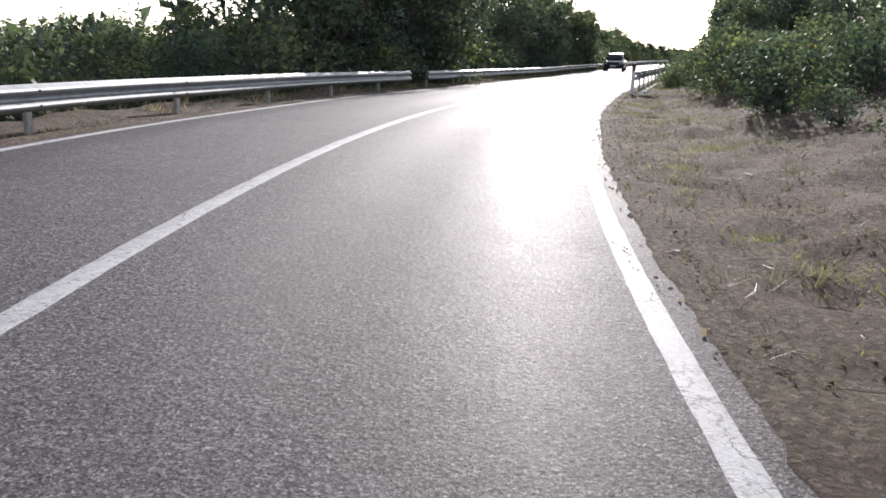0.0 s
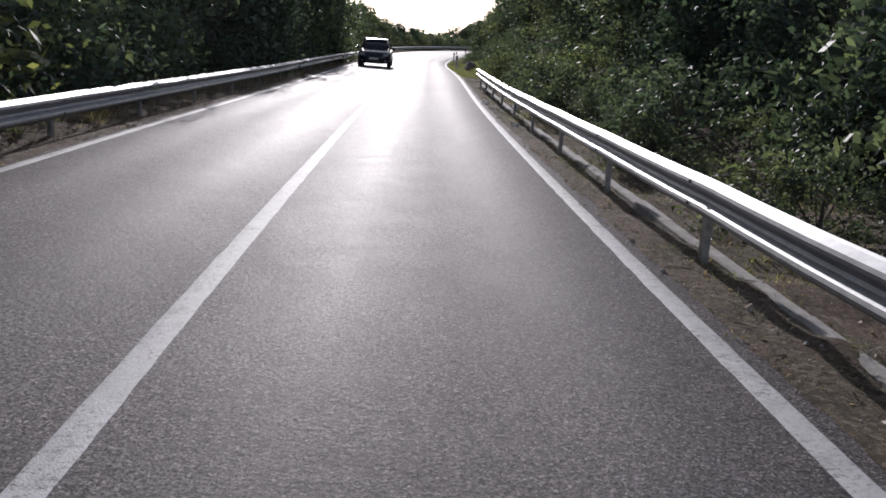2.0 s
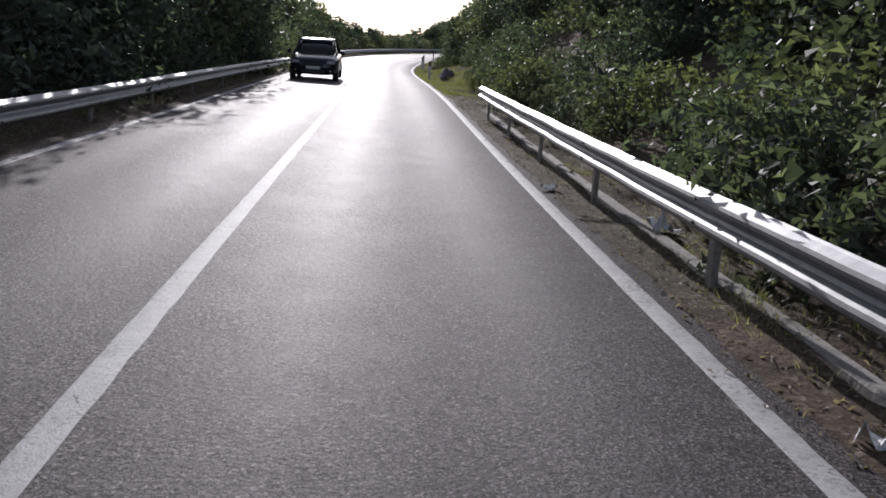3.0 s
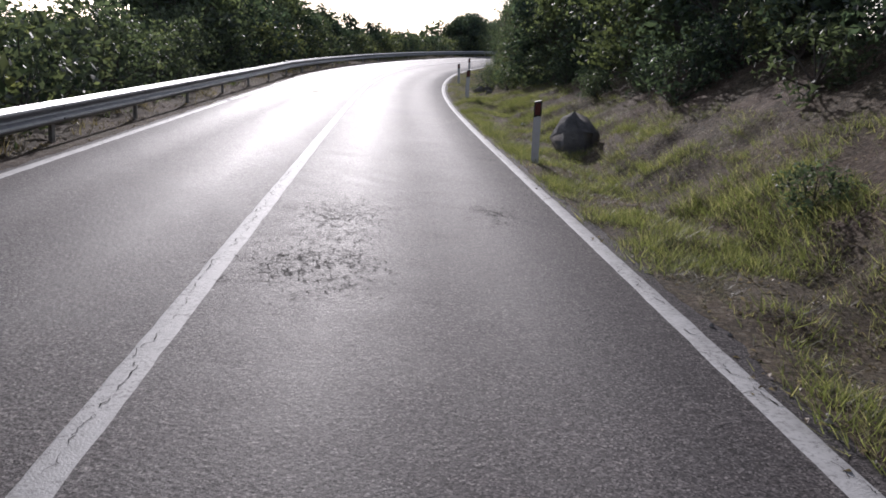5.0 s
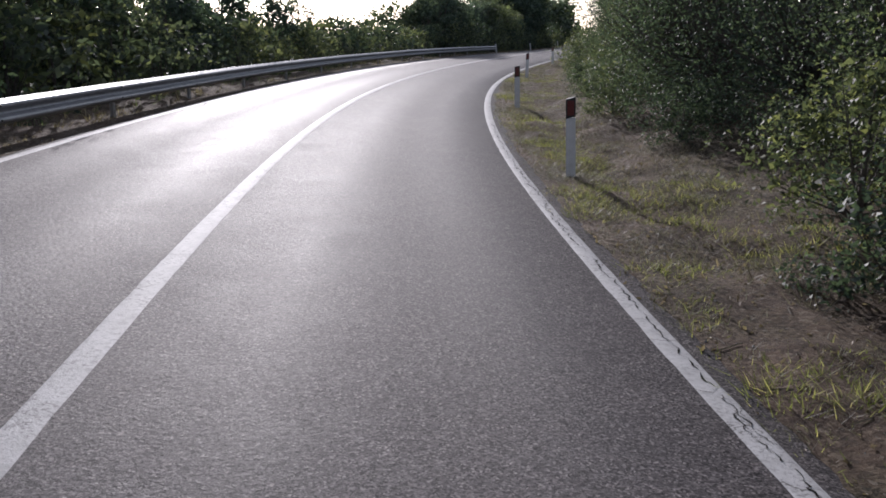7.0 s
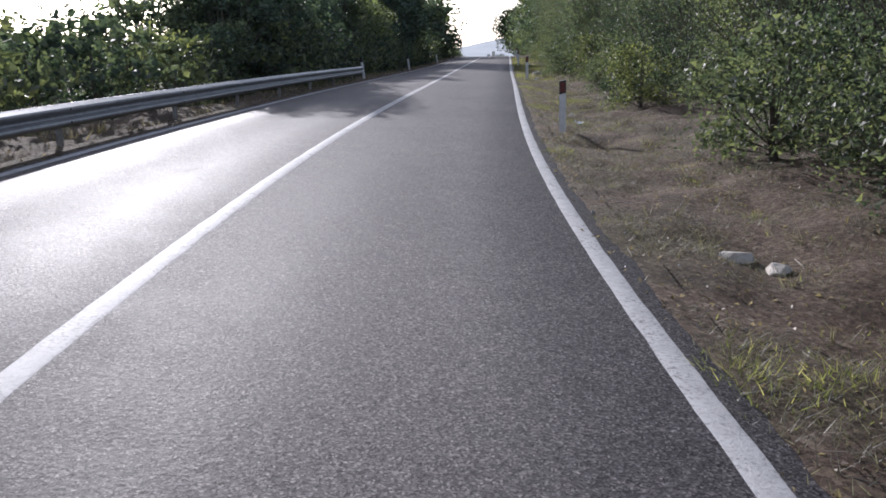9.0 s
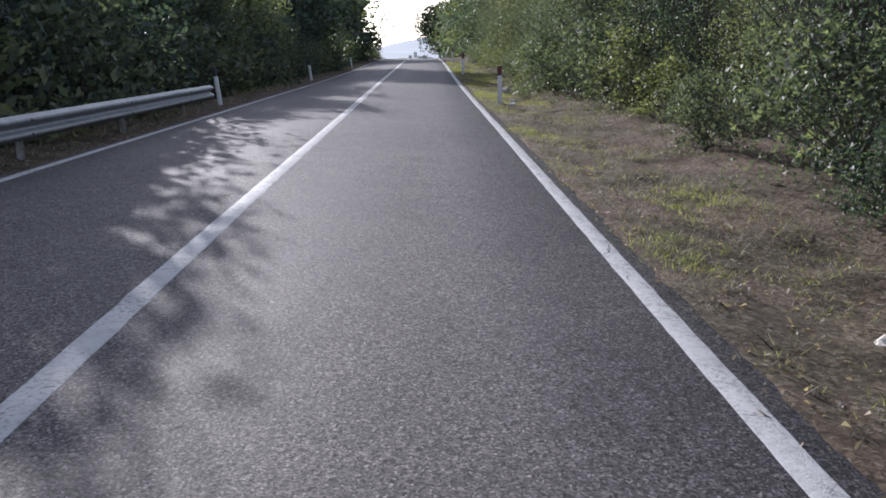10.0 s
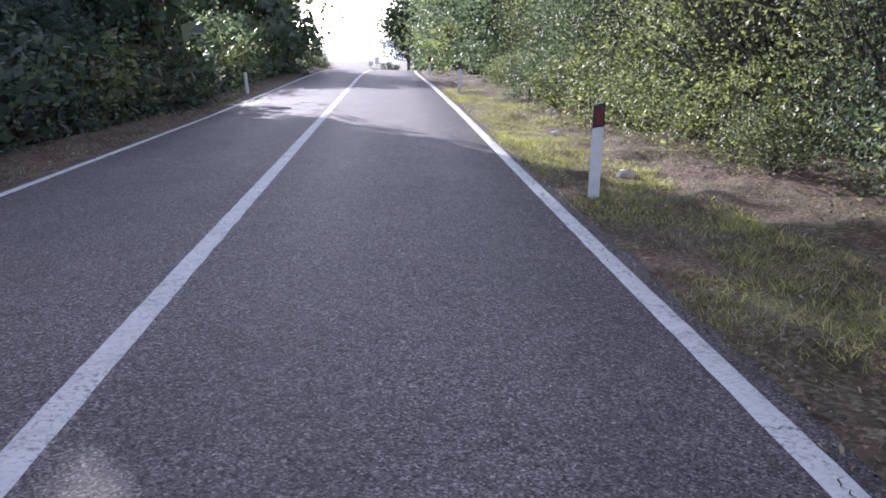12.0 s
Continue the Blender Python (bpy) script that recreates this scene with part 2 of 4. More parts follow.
CROWN = [-0.0088, -0.0009, 0.0041, -0.0101, -0.0126, -0.0024, 0.0065, 0.0146, 0.0082, 0.0084, 0.025, 0.0367, 0.0483, 0.0599, 0.0726, 0.0758, 0.0635, 0.0424, 0.0198, 0, -0.0131, -0.02, -0.0225, -0.0227, -0.0219, -0.0209]
LANE, LEFT_LANE = 3.00, 2.77
STEP = 2.0
SS = np.arange(-60.0, 470.0, STEP)
_k = np.interp(SS, np.arange(len(BEND)) * 10.0 - 10, BEND)
_g = np.interp(SS, np.arange(len(GRADE)) * 15.0 - 15, GRADE)
# over the crest the road drops away and swings to the left
_k[SS > 272] = 0.004
_g[SS > 262] = -0.0012
_k[SS > 335] = 0.0
_g[SS > 325] = 0.0
_g[(SS > 340) & (SS < 403)] = 0.0012
_i0 = int(round(60 / STEP))


def summed(a):
    c = np.concatenate([[0], np.cumsum((a[1:] + a[:-1]) / 2 * STEP)])
    return c - c[_i0]


TH = summed(_k)
RX, RY = summed(-np.sin(TH)), summed(np.cos(TH))
RZ = summed(summed(_g))
RE = np.interp(SS, np.arange(len(FALL)) * 15.0 - 15, FALL)
LIE_X, LIE_Y = radians(-0.3), radians(1.3)      # the lie of the land
RZ = RZ + LIE_X * RX + LIE_Y * RY
RE = RE + LIE_X * np.cos(TH) + LIE_Y * np.sin(TH)
RC = np.interp(SS, np.arange(len(CROWN)) * 15.0 - 15, CROWN)


def eased(a):
    """The values every half metre, on a smooth curve through those every two metres."""
    m = np.gradient(a)
    k = np.clip(((FINE - SS[0]) / STEP).astype(int), 0, len(SS) - 2)
    u = (FINE - SS[k]) / STEP
    return (2 * u ** 3 - 3 * u ** 2 + 1) * a[k] + (u ** 3 - 2 * u ** 2 + u) * m[k] + (3 * u ** 2 - 2 * u ** 3) * a[k + 1] + (u ** 3 - u ** 2) * m[k + 1]


FINE = np.arange(SS[0], SS[-1] + 0.01, 0.5)
TH, RX, RY, RZ, RE, RC = [eased(a) for a in (TH, RX, RY, RZ, RE, RC)]
SS = FINE


# stations along the verges, and the metres from the start at which they lie
STATION = [-60, 0, 30.7, 71.8, 97.3, 114.2, 128, 137.4, 151, 164.5, 188.8, 209, 234, 260, 300, 470]
METRES = [-60.8, -0.8, 30.0, 69.6, 95.3, 113.3, 128.1, 138.4, 153.8, 169.4, 193.7, 213.3, 237.2, 262.6, 301.5, 469.5]


def metres(s):
    return np.interp(s, STATION, METRES)


def heading(s):
    return float(np.interp(metres(s), SS, TH))


def at(s, off, dz=0.0):
    """A place s metres along the road and off metres to the right of its centre line, dz above the road's plane."""
    a = heading(s)
    s = metres(s)
    o = max(-4.2, min(4.2, off))
    z = np.interp(s, SS, RZ) + o * np.interp(s, SS, RE) + min(o, 0) * np.interp(s, SS, RC)
    return Vector((np.interp(s, SS, RX) + off * math.cos(a), np.interp(s, SS, RY) + off * math.sin(a), z + dz))


def bank(s, off):
    """Height of the ground beside the road over the road's plane."""
    d = abs(off) - 3.2
    if d <= 0:
        return 0.0
    n = noise.noise((s * 0.15, off * 0.2, 3.1)) * 0.12 + noise.noise((s * 0.7, off * 0.8, 7.7)) * 0.06
    n += noise.noise((s * 0.95, off * 1.3, 6.1)) * 0.09 * min(1, max(0, d - 0.25) / 0.7) + noise.noise((s * 2.1, off * 2.4, 1.7)) * 0.065 + noise.noise((s * 5.3, off * 5.9, 4.2)) * 0.025
    n *= min(1, d / 0.6)
    if off > 0:
        cut = max(0.0, 1 - abs(s - 85) / 45)          # cutting on the inside of the bend
        cut = cut * cut * (3 - 2 * cut)
        rise = max(0, d - 1.2)
        h = -0.05 * min(d, 1) + min(rise * 0.7, 2.8) * cut + min(rise * 0.12, 1.2) * (1 - cut)
        h += 0.22 * max(0.0, 1 - (abs(s - 114.5) / 8) ** 2) * min(1, max(0, d - 0.08) / 0.35)     # a low swell in the verge
    else:
        rise = max(0, d - 0.9)
        h = 0.02 * min(d, 1) - min(rise * 0.25, 0.9)
    return h + n


def mesh_ob(name, verts, faces, material, smooth=False):
    me = bpy.data.meshes.new(name)
    me.from_pydata(verts, [], faces)
    me.materials.append(material)
    if smooth:
        me.polygons.foreach_set("use_smooth", [True] * len(me.polygons))
    me.update()
    return new(name, me)


def part(name, bm, material, parent, label=""):
    me = bpy.data.meshes.new(name)
    bm.to_mesh(me)
    bm.free()
    me.materials.append(material)
    ob = new(name, me)
    ob.parent = parent
    if label:
        ob["label"] = label
    return ob


def strip(name, s0, s1, offs, heights, material, step=0.75):
    """A ribbon along the road; heights is a function of (s, off)."""
    verts, faces = [], []
    n = int(round((s1 - s0) / step)) + 1
    for i in range(n):
        s = s0 + (s1 - s0) * i / (n - 1)
        for o in offs:
            verts.append(at(s, o, heights(s, o)))
    k = len(offs)
    for i in range(n - 1):
        for j in range(k - 1):
            a = i * k + j
            faces.append((a, a + 1, a + k + 1, a + k))
    ob = mesh_ob(name, verts, faces, material, True)
    lay = ob.data.uv_layers.new(name="across")
    for lp in ob.data.loops:
        i, j = divmod(lp.vertex_index, k)
        lay.data[lp.index].uv = (offs[j], (s0 + (s1 - s0) * i / (n - 1)))
    return ob


# ================= ground and road =================
def ground_sheet():
    lin = [-3000, -1500, -800, -450] + list(range(-300, 301, 6)) + [450, 800, 1500, 3000]
    cx, cy = 60.0, 140.0
    cols = np.c_[RX, RY]
    verts, faces = [], []
    for gy in lin:
        for gx in lin:
            p = np.array((cx + gx, cy + gy))
            d2 = ((cols - p) ** 2).sum(1)
            i = int(d2.argmin())
            dist = math.sqrt(d2[i])
            w = min(1, max(0, (dist - 14) / 60))
            z = RZ[i] - 0.9 - 1.2 * w + (0.0 if dist > 400 else noise.noise((gx * 0.02, gy * 0.02, 0)) * 1.0 * w)
            if dist > 400:
                z = RZ[i] - 3.0
            verts.append((p[0], p[1], z))
    k = len(lin)
    for i in range(k - 1):
        for j in range(k - 1):
            a = i * k + j
            faces.append((a, a + 1, a + k + 1, a + k))
    ob = mesh_ob("ground", verts, faces, SCRUB, True)
    return tagged(ob, "scrub-covered ground stretching away on both sides of the road", "ground", kind="structure")


ground_sheet()
EDGE_L, EDGE_R = -LEFT_LANE - 0.18, LANE + 0.3
road = strip("road", -55, 465, [EDGE_L - 0.05, EDGE_L, -2.0, -1.0, 0, 1.0, 2.0, EDGE_R, EDGE_R + 0.05],
             lambda s, o: -0.08 if o in (EDGE_L - 0.05, EDGE_R + 0.05) else 0.0, ASPHALT)
tagged(road, "grey coarse asphalt of a two-lane country road", "road", kind="structure")
VERGE_R = [3.1 + 0.13 * i for i in range(20)] + [5.8, 6.1, 6.4, 6.8, 7.2, 7.6, 8.0, 9, 10, 11, 12.5, 14, 17, 21]
VERGE_L = [-v - 0.08 for v in VERGE_R][::-1]


def verge_height(s, o):
    h = bank(s, o) + (0.012 if abs(o) > 3.4 else -0.03)
    far = abs(o) - 14
    return h - (far * 0.5 if far > 0 else 0)


vr = strip("verge_right", -55, 380, VERGE_R, verge_height, SOIL, 0.3)
tagged(vr, "earth and leaf litter verge with patches of low green", "verge", kind="structure")
vr.data.materials.append(SCRUB)
for f in vr.data.polygons:                      # rough grazing beyond the roadside growth
    if f.vertices[0] % len(VERGE_R) > 26:
        f.material_index = 1
vl = strip("verge_left", -55, 380, VERGE_L, verge_height, SOIL, 0.7)
vl.data.materials.append(SCRUB)
for f in vl.data.polygons:
    if f.vertices[0] % len(VERGE_L) < len(VERGE_L) - 28:
        f.material_index = 1
tagged(vl, "dry earth verge behind the guardrail", "verge", kind="structure")


def road_line(name, off, width, s0, s1, label):
    verts, faces = [], []
    n = int((s1 - s0) / 0.15)
    for i in range(n + 1):
        s = s0 + 0.15 * i
        a = off - width / 2 + 0.008 * noise.noise((s * 2.5, off, 1)) + 0.006 * noise.noise((s * 11, off, 2))
        b = off + width / 2 + 0.008 * noise.noise((s * 2.5, off, 6)) + 0.006 * noise.noise((s * 11, off, 8))
        verts += [at(s, a, 0.0005), at(s, a + 0.012, 0.0035), at(s, b - 0.012, 0.0035), at(s, b, 0.0005)]
    for i in range(n):
        for j in range(3):
            p = i * 4 + j
            faces.append((p, p + 1, p + 5, p + 4))
    return tagged(mesh_ob(name, verts, faces, LINE, True), label, "road marking", kind="structure")


def fringe(name, off, side, label):
    """Earth that has crept over the ragged edge of the asphalt."""
    verts, faces = [], []
    n = 3000
    for i in range(n + 1):
        s = -5 + 0.085 * i
        e = off + side * (0.075 + 0.06 * noise.noise((s * 0.9, off, 0)) + 0.04 * noise.noise((s * 4.0, off, 3)) + 0.02 * noise.noise((s * 13.0, off, 3)))
        verts += [at(s, e, 0.0015), at(s, e + side * 0.03, 0.011), at(s, off + side * 0.3, bank(s, off + side * 0.3) + 0.022)]
    for i in range(n):
        for j in range(2):
            p = 3 * i + j
            q = (p, p + 1, p + 4, p + 3)
            faces.append(q if side > 0 else q[::-1])
    return tagged(mesh_ob(name, verts, faces, SOIL, True), label, "verge", kind="structure")


fringe("verge_edge_right", LANE + 0.13, 1, "earth creeping over the ragged edge of the asphalt")
fringe("verge_edge_left", -LEFT_LANE - 0.06, -1, "earth creeping over the ragged edge of the asphalt")
road_line("centre_line", 0.0, 0.15, -20, 440, "solid white painted line between the two lanes")
road_line("edge_line_right", LANE, 0.15, -20, 440, "cracked solid white painted line along the verge")
road_line("edge_line_left", -LEFT_LANE, 0.12, -20, 440, "solid white painted line beside the guardrail")

# ================= guardrails =================
def beam_profile():
    """W-beam cross-section: (depth towards the road, height)."""
    return [(0.0, 0.0), (0.018, 0.012), (0.075, 0.045), (0.083, 0.07), (0.075, 0.095), (0.018, 0.13), (0.005, 0.155),
            (0.018, 0.18), (0.075, 0.215), (0.083, 0.24), (0.075, 0.265), (0.018, 0.298), (0.0, 0.31)]


def level(s, off):
    """The ground's height with its small bumps evened out."""
    return sum(bank(s + d, off) for d in range(-14, 15, 4)) / 8


def guardrail(s0, s1, off, side, label, top=0.75, spacing=4.0):
    """side: +1 stands right of the road, -1 left."""
    base = at(s0, off)
    root = new("guardrail", None)
    root.location = base
    prof = beam_profile()
    bm = bmesh.new()
    n = int((s1 - s0) / 1.0) + 1
    rows = []
    for i in range(n + 1):
        s = min(s1, s0 + i * 1.0)
        ring = []
        for thick in (0.0, -0.004):
            for d, h in (prof if thick == 0.0 else prof[::-1]):
                ring.append(bm.verts.new(at(s, off - side * (d + thick), level(s, off) + top - 0.31 + h) - base))
        rows.append(ring)
        if s >= s1:
            break
    m = len(rows[0])
    for a, b in zip(rows, rows[1:]):
        for j in range(m):
            bm.faces.new((a[j], a[(j + 1) % m], b[(j + 1) % m], b[j]))
    bm.faces.new(rows[0]), bm.faces.new(rows[-1])
    bmesh.ops.recalc_face_normals(bm, faces=bm.faces)
    part("beam", bm, GALV, root)
    k = 0
    s = s0 + 0.3
    while s < s1:
        bm = bmesh.new()
        foot = at(s, off + side * 0.07, level(s, off) - 0.3) - base
        a = heading(s)
        # C-section post
        sec = [(-0.06, 0.0), (0.06, 0.0), (0.06, 0.05), (0.053, 0.05), (0.053, 0.006), (-0.053, 0.006), (-0.053, 0.05), (-0.06, 0.05)]
        lo, hi = [], []
        for (u, v) in sec:
            p = Vector((side * v * math.cos(a) - u * math.sin(a), side * v * math.sin(a) + u * math.cos(a), 0))
            lo.append(bm.verts.new(foot + p))
            hi.append(bm.verts.new(foot + p + Vector((0, 0, top + 0.24))))
        for j in range(8):
            bm.faces.new((lo[j], lo[(j + 1) % 8], hi[(j + 1) % 8], hi[j]))
        bm.faces.new(hi)
        bmesh.ops.recalc_face_normals(bm, faces=bm.faces)
        part("post", bm, GALV_POST, root)
        for h in (0.07, 0.24):
            bm = bmesh.new()
            c = at(s, off - side * 0.09, level(s, off) + top - 0.31 + h) - base
            bmesh.ops.create_cone(bm, segments=6, radius1=0.016, radius2=0.012, depth=0.016, cap_ends=True,
                                  matrix=Matrix.Translation(c) @ Matrix.Rotation(a, 4, "Z") @ Matrix.Rotation(radians(90), 4, "Y"))
            part("bolt", bm, BOLT, root)
        s += spacing
        k += 1
    return tagged(root, label, "guardrail", "guardrails")


guardrail(-6, 29.3, -LEFT_LANE - 0.5, -1, "weathered galvanised steel guardrail on short posts beside the far lane", 0.56)
guardrail(31.5, 186, -LEFT_LANE - 0.5, -1, "long galvanised steel guardrail following the bend beside the far lane", 0.55)
guardrail(34.5, 71.8, LANE + 0.52, 1, "bright galvanised steel guardrail on the near verge", 0.72)


# ================= delineator posts =================
def delineator(label):
    root = new("delineator_post", None)

    def prism(z0, z1, slope=0.0, grow=0.0):
        bm = bmesh.new()
        sec = [(-0.06, -0.035), (0.06, -0.035), (0.045, 0.03), (0.015, 0.045), (-0.015, 0.045), (-0.045, 0.03)]
        lo = [bm.verts.new((x * (1 + grow), y * (1 + grow), z0 + (slope if z0 > 0 else 0) * x)) for x, y in sec]
        hi = [bm.verts.new((x * (1 + grow), y * (1 + grow), z1 + slope * x)) for x, y in sec]
        for j in range(6):
            bm.faces.new((lo[j], lo[(j + 1) % 6], hi[(j + 1) % 6], hi[j]))
        bm.faces.new(lo[::-1]), bm.faces.new(hi)
        return bm
    part("body", prism(-0.25, 0.74, 0.0), POST_WHITE, root)
    part("band", prism(0.742, 0.98, 0.25, 0.01), POST_BLACK, root, "black band with a slanted top")
    bm = bmesh.new()
    bmesh.ops.create_cube(bm, size=1, matrix=Matrix.Translation((0, -0.039, 0.86)) @ Matrix.Diagonal((0.082, 0.012, 0.18, 1)))
    bmesh.ops.bevel(bm, geom=list(bm.edges), offset=0.003, segments=1, affect="EDGES")
    part("reflector", bm, RED, root, "red reflector")
    return tagged(root, label, "roadside post", "roadside posts")


first_post = delineator("white plastic roadside post with a black band and red reflector")
_first = True
for s, off in ((30.7, 3.55), (97.55, 3.45), (114.2, 3.63), (128.0, 3.64), (137.4, 3.68), (151.3, 3.77), (164.5, 3.67), (188.8, 3.6), (209.0, 3.47),
               (229.5, 3.55), (250.0, 3.55), (39.0, -3.42), (188.2, -3.53), (209.0, -3.56), (233.9, -3.52), (258.0, -3.7)):
    a = heading(s) + (math.pi if off < 0 else 0)
    m = Matrix.Translation(at(s, off, bank(s, off))) @ Matrix.Rotation(a, 4, "Z") @ Matrix.Rotation(radians(((s * 7) % 5) - 2.5 + (7 if off < 0 else 0)), 4, "Y")
    if _first:
        first_post.matrix_basis = m
        _first = False
    else:
        copy_thing(first_post, m)


# ================= trees and bushes =================
def leaf_cloud(bm_verts, bm_faces, rng, centre, radius, count, size, squash=0.8, narrow=0.5, fine=False):
    for _ in range(count):
        while True:
            v = Vector((rng.uniform(-1, 1), rng.uniform(-1, 1), rng.uniform(-1, 1)))
            if 0.05 < v.length <= 1:
                break
        v = v.normalized() * (v.length ** 0.35)
        p = centre + Vector((v.x * radius, v.y * radius, v.z * radius * squash))
        d = Vector((rng.gauss(0, 1), rng.gauss(0, 1), rng.gauss(0, 0.7))).normalized()
        e = d.cross(Vector((rng.gauss(0, 1), rng.gauss(0, 1), rng.gauss(0, 1)))).normalized()
        L = size * rng.uniform(0.7, 1.4)
        w = L * narrow
        b = len(bm_verts)
        if fine:                               # a pointed oval, else half of one
            bm_verts += [p - d * L * 0.5, p + e * w * 0.45, p + d * L * 0.55, p - e * w * 0.45]
            bm_faces.append((b, b + 1, b + 2, b + 3))
        else:
            bm_verts += [p - d * L * 0.45, p + e * w * 0.75 + d * L * 0.1, p + d * L * 0.6 - e * w * 0.2]
            bm_faces.append((b, b + 1, b + 2))


def limb(verts, faces, pts, radii, seg=7):
    rings = []
    for i, (p, r) in enumerate(zip(pts, radii)):
        t = (pts[min(i + 1, len(pts) - 1)] - pts[max(i - 1, 0)]).normalized()
        u = t.orthogonal().normalized()
        v = t.cross(u)
        b = len(verts)
        verts += [p + (u * math.cos(6.2832 * k / seg) + v * math.sin(6.2832 * k / seg)) * r for k in range(seg)]
        rings.append(b)
    for a, b in zip(rings, rings[1:]):
        for k in range(seg):
            faces.append((a + k, a + (k + 1) % seg, b + (k + 1) % seg, b + k))


def tree(name, seed, height, spread, trunk_h, clumps, leaves, size, leaf_mat, label, category, narrow=0.5, low=0.25, group="", core=3.0, facing=0.0):
    rng = random.Random(seed)
    root = new(name, None)
    tv, tf, cv, cf = [], [], [], []
    lean = Vector((rng.uniform(-0.1, 0.1), rng.uniform(-0.1, 0.1), 0)) * height
    r0 = 0.02 * height + 0.03
    pts = [Vector((0, 0, -0.3)), Vector((0, 0, 0)), lean * 0.3 + Vector((0, 0, trunk_h * 0.6)), lean * 0.6 + Vector((0, 0, trunk_h)),
           lean + Vector((0, 0, height * 0.85))]
    limb(tv, tf, pts, [r0 * 1.3, r0 * 1.1, r0 * 0.85, r0 * 0.65, r0 * 0.15])
    bushy = low < 0.1
    share = int(leaves / (clumps * (1.35 if bushy else 1.0)))
    big = 1.6 if size < 0.1 else 1.9 if size < 0.3 else 2.4
    thin = 0.55 if bushy else 1.0
    for k in range(clumps):
        f = k / max(1, clumps - 1)
        z = height * (low + (0.93 - low) * (f ** 0.85)) + rng.uniform(-0.05, 0.05) * height
        reach = spread * (0.5 + 0.75 * math.sin(math.pi * min(1, 0.2 + 0.75 * f))) * rng.uniform(0.35, 0.95)
        ang = rng.uniform(0, 6.2832)
        if rng.random() < facing:                # fuller on the side towards the light and the road
            ang = math.pi + rng.gauss(0, 0.75)
        c = Vector((math.cos(ang) * reach, math.sin(ang) * reach, z)) + lean * f
        start = lean * 0.5 * f + Vector((0, 0, max(0.1, min(z - 0.3, trunk_h * (0.6 + 0.6 * f)))))
        mid = start.lerp(c, 0.55) + Vector((0, 0, -0.06 * height * rng.random()))
        if size < 0.3 or k % 4 == 0:
            limb(tv, tf, [start, mid, c], [r0 * 0.4 * thin, r0 * 0.25 * thin, r0 * 0.06], 3 if height < 3 or leaves < 1000 else 4)
        rad, sq = spread * rng.uniform(0.28, 0.5), rng.uniform(0.6, 0.95)
        leaf_cloud(cv, cf, rng, c, rad, share, size, sq, narrow, 0.1 < size < 0.3)
        inner = c.lerp(Vector((lean.x * f, lean.y * f, c.z)), 0.25)
        leaf_cloud(cv, cf, rng, inner, rad * (0.55 if size < 0.1 else 0.66), max(3, int(core * rad * rad / (size * size * big * big))), size * big, sq, 0.65, 0.1 < size < 0.3)
    for _ in range(int(clumps * 0.35) if bushy else 0):      # leaves hanging to the ground
        ang, reach = rng.uniform(0, 6.2832), spread * rng.uniform(0.65, 1.1)
        if rng.random() < facing:
            ang = math.pi + rng.gauss(0, 0.75)
        leaf_cloud(cv, cf, rng, Vector((math.cos(ang) * reach, math.sin(ang) * reach, height * rng.uniform(0.02, 0.14))), spread * rng.uniform(0.2, 0.34), share, size, 0.7, narrow)
    for nm, v, f, m in (("trunk", tv, tf, BARK), ("crown", cv, cf, leaf_mat)):
        o = mesh_ob(nm, v, f, m)
        o.parent = root
    return tagged(root, label, category, group)


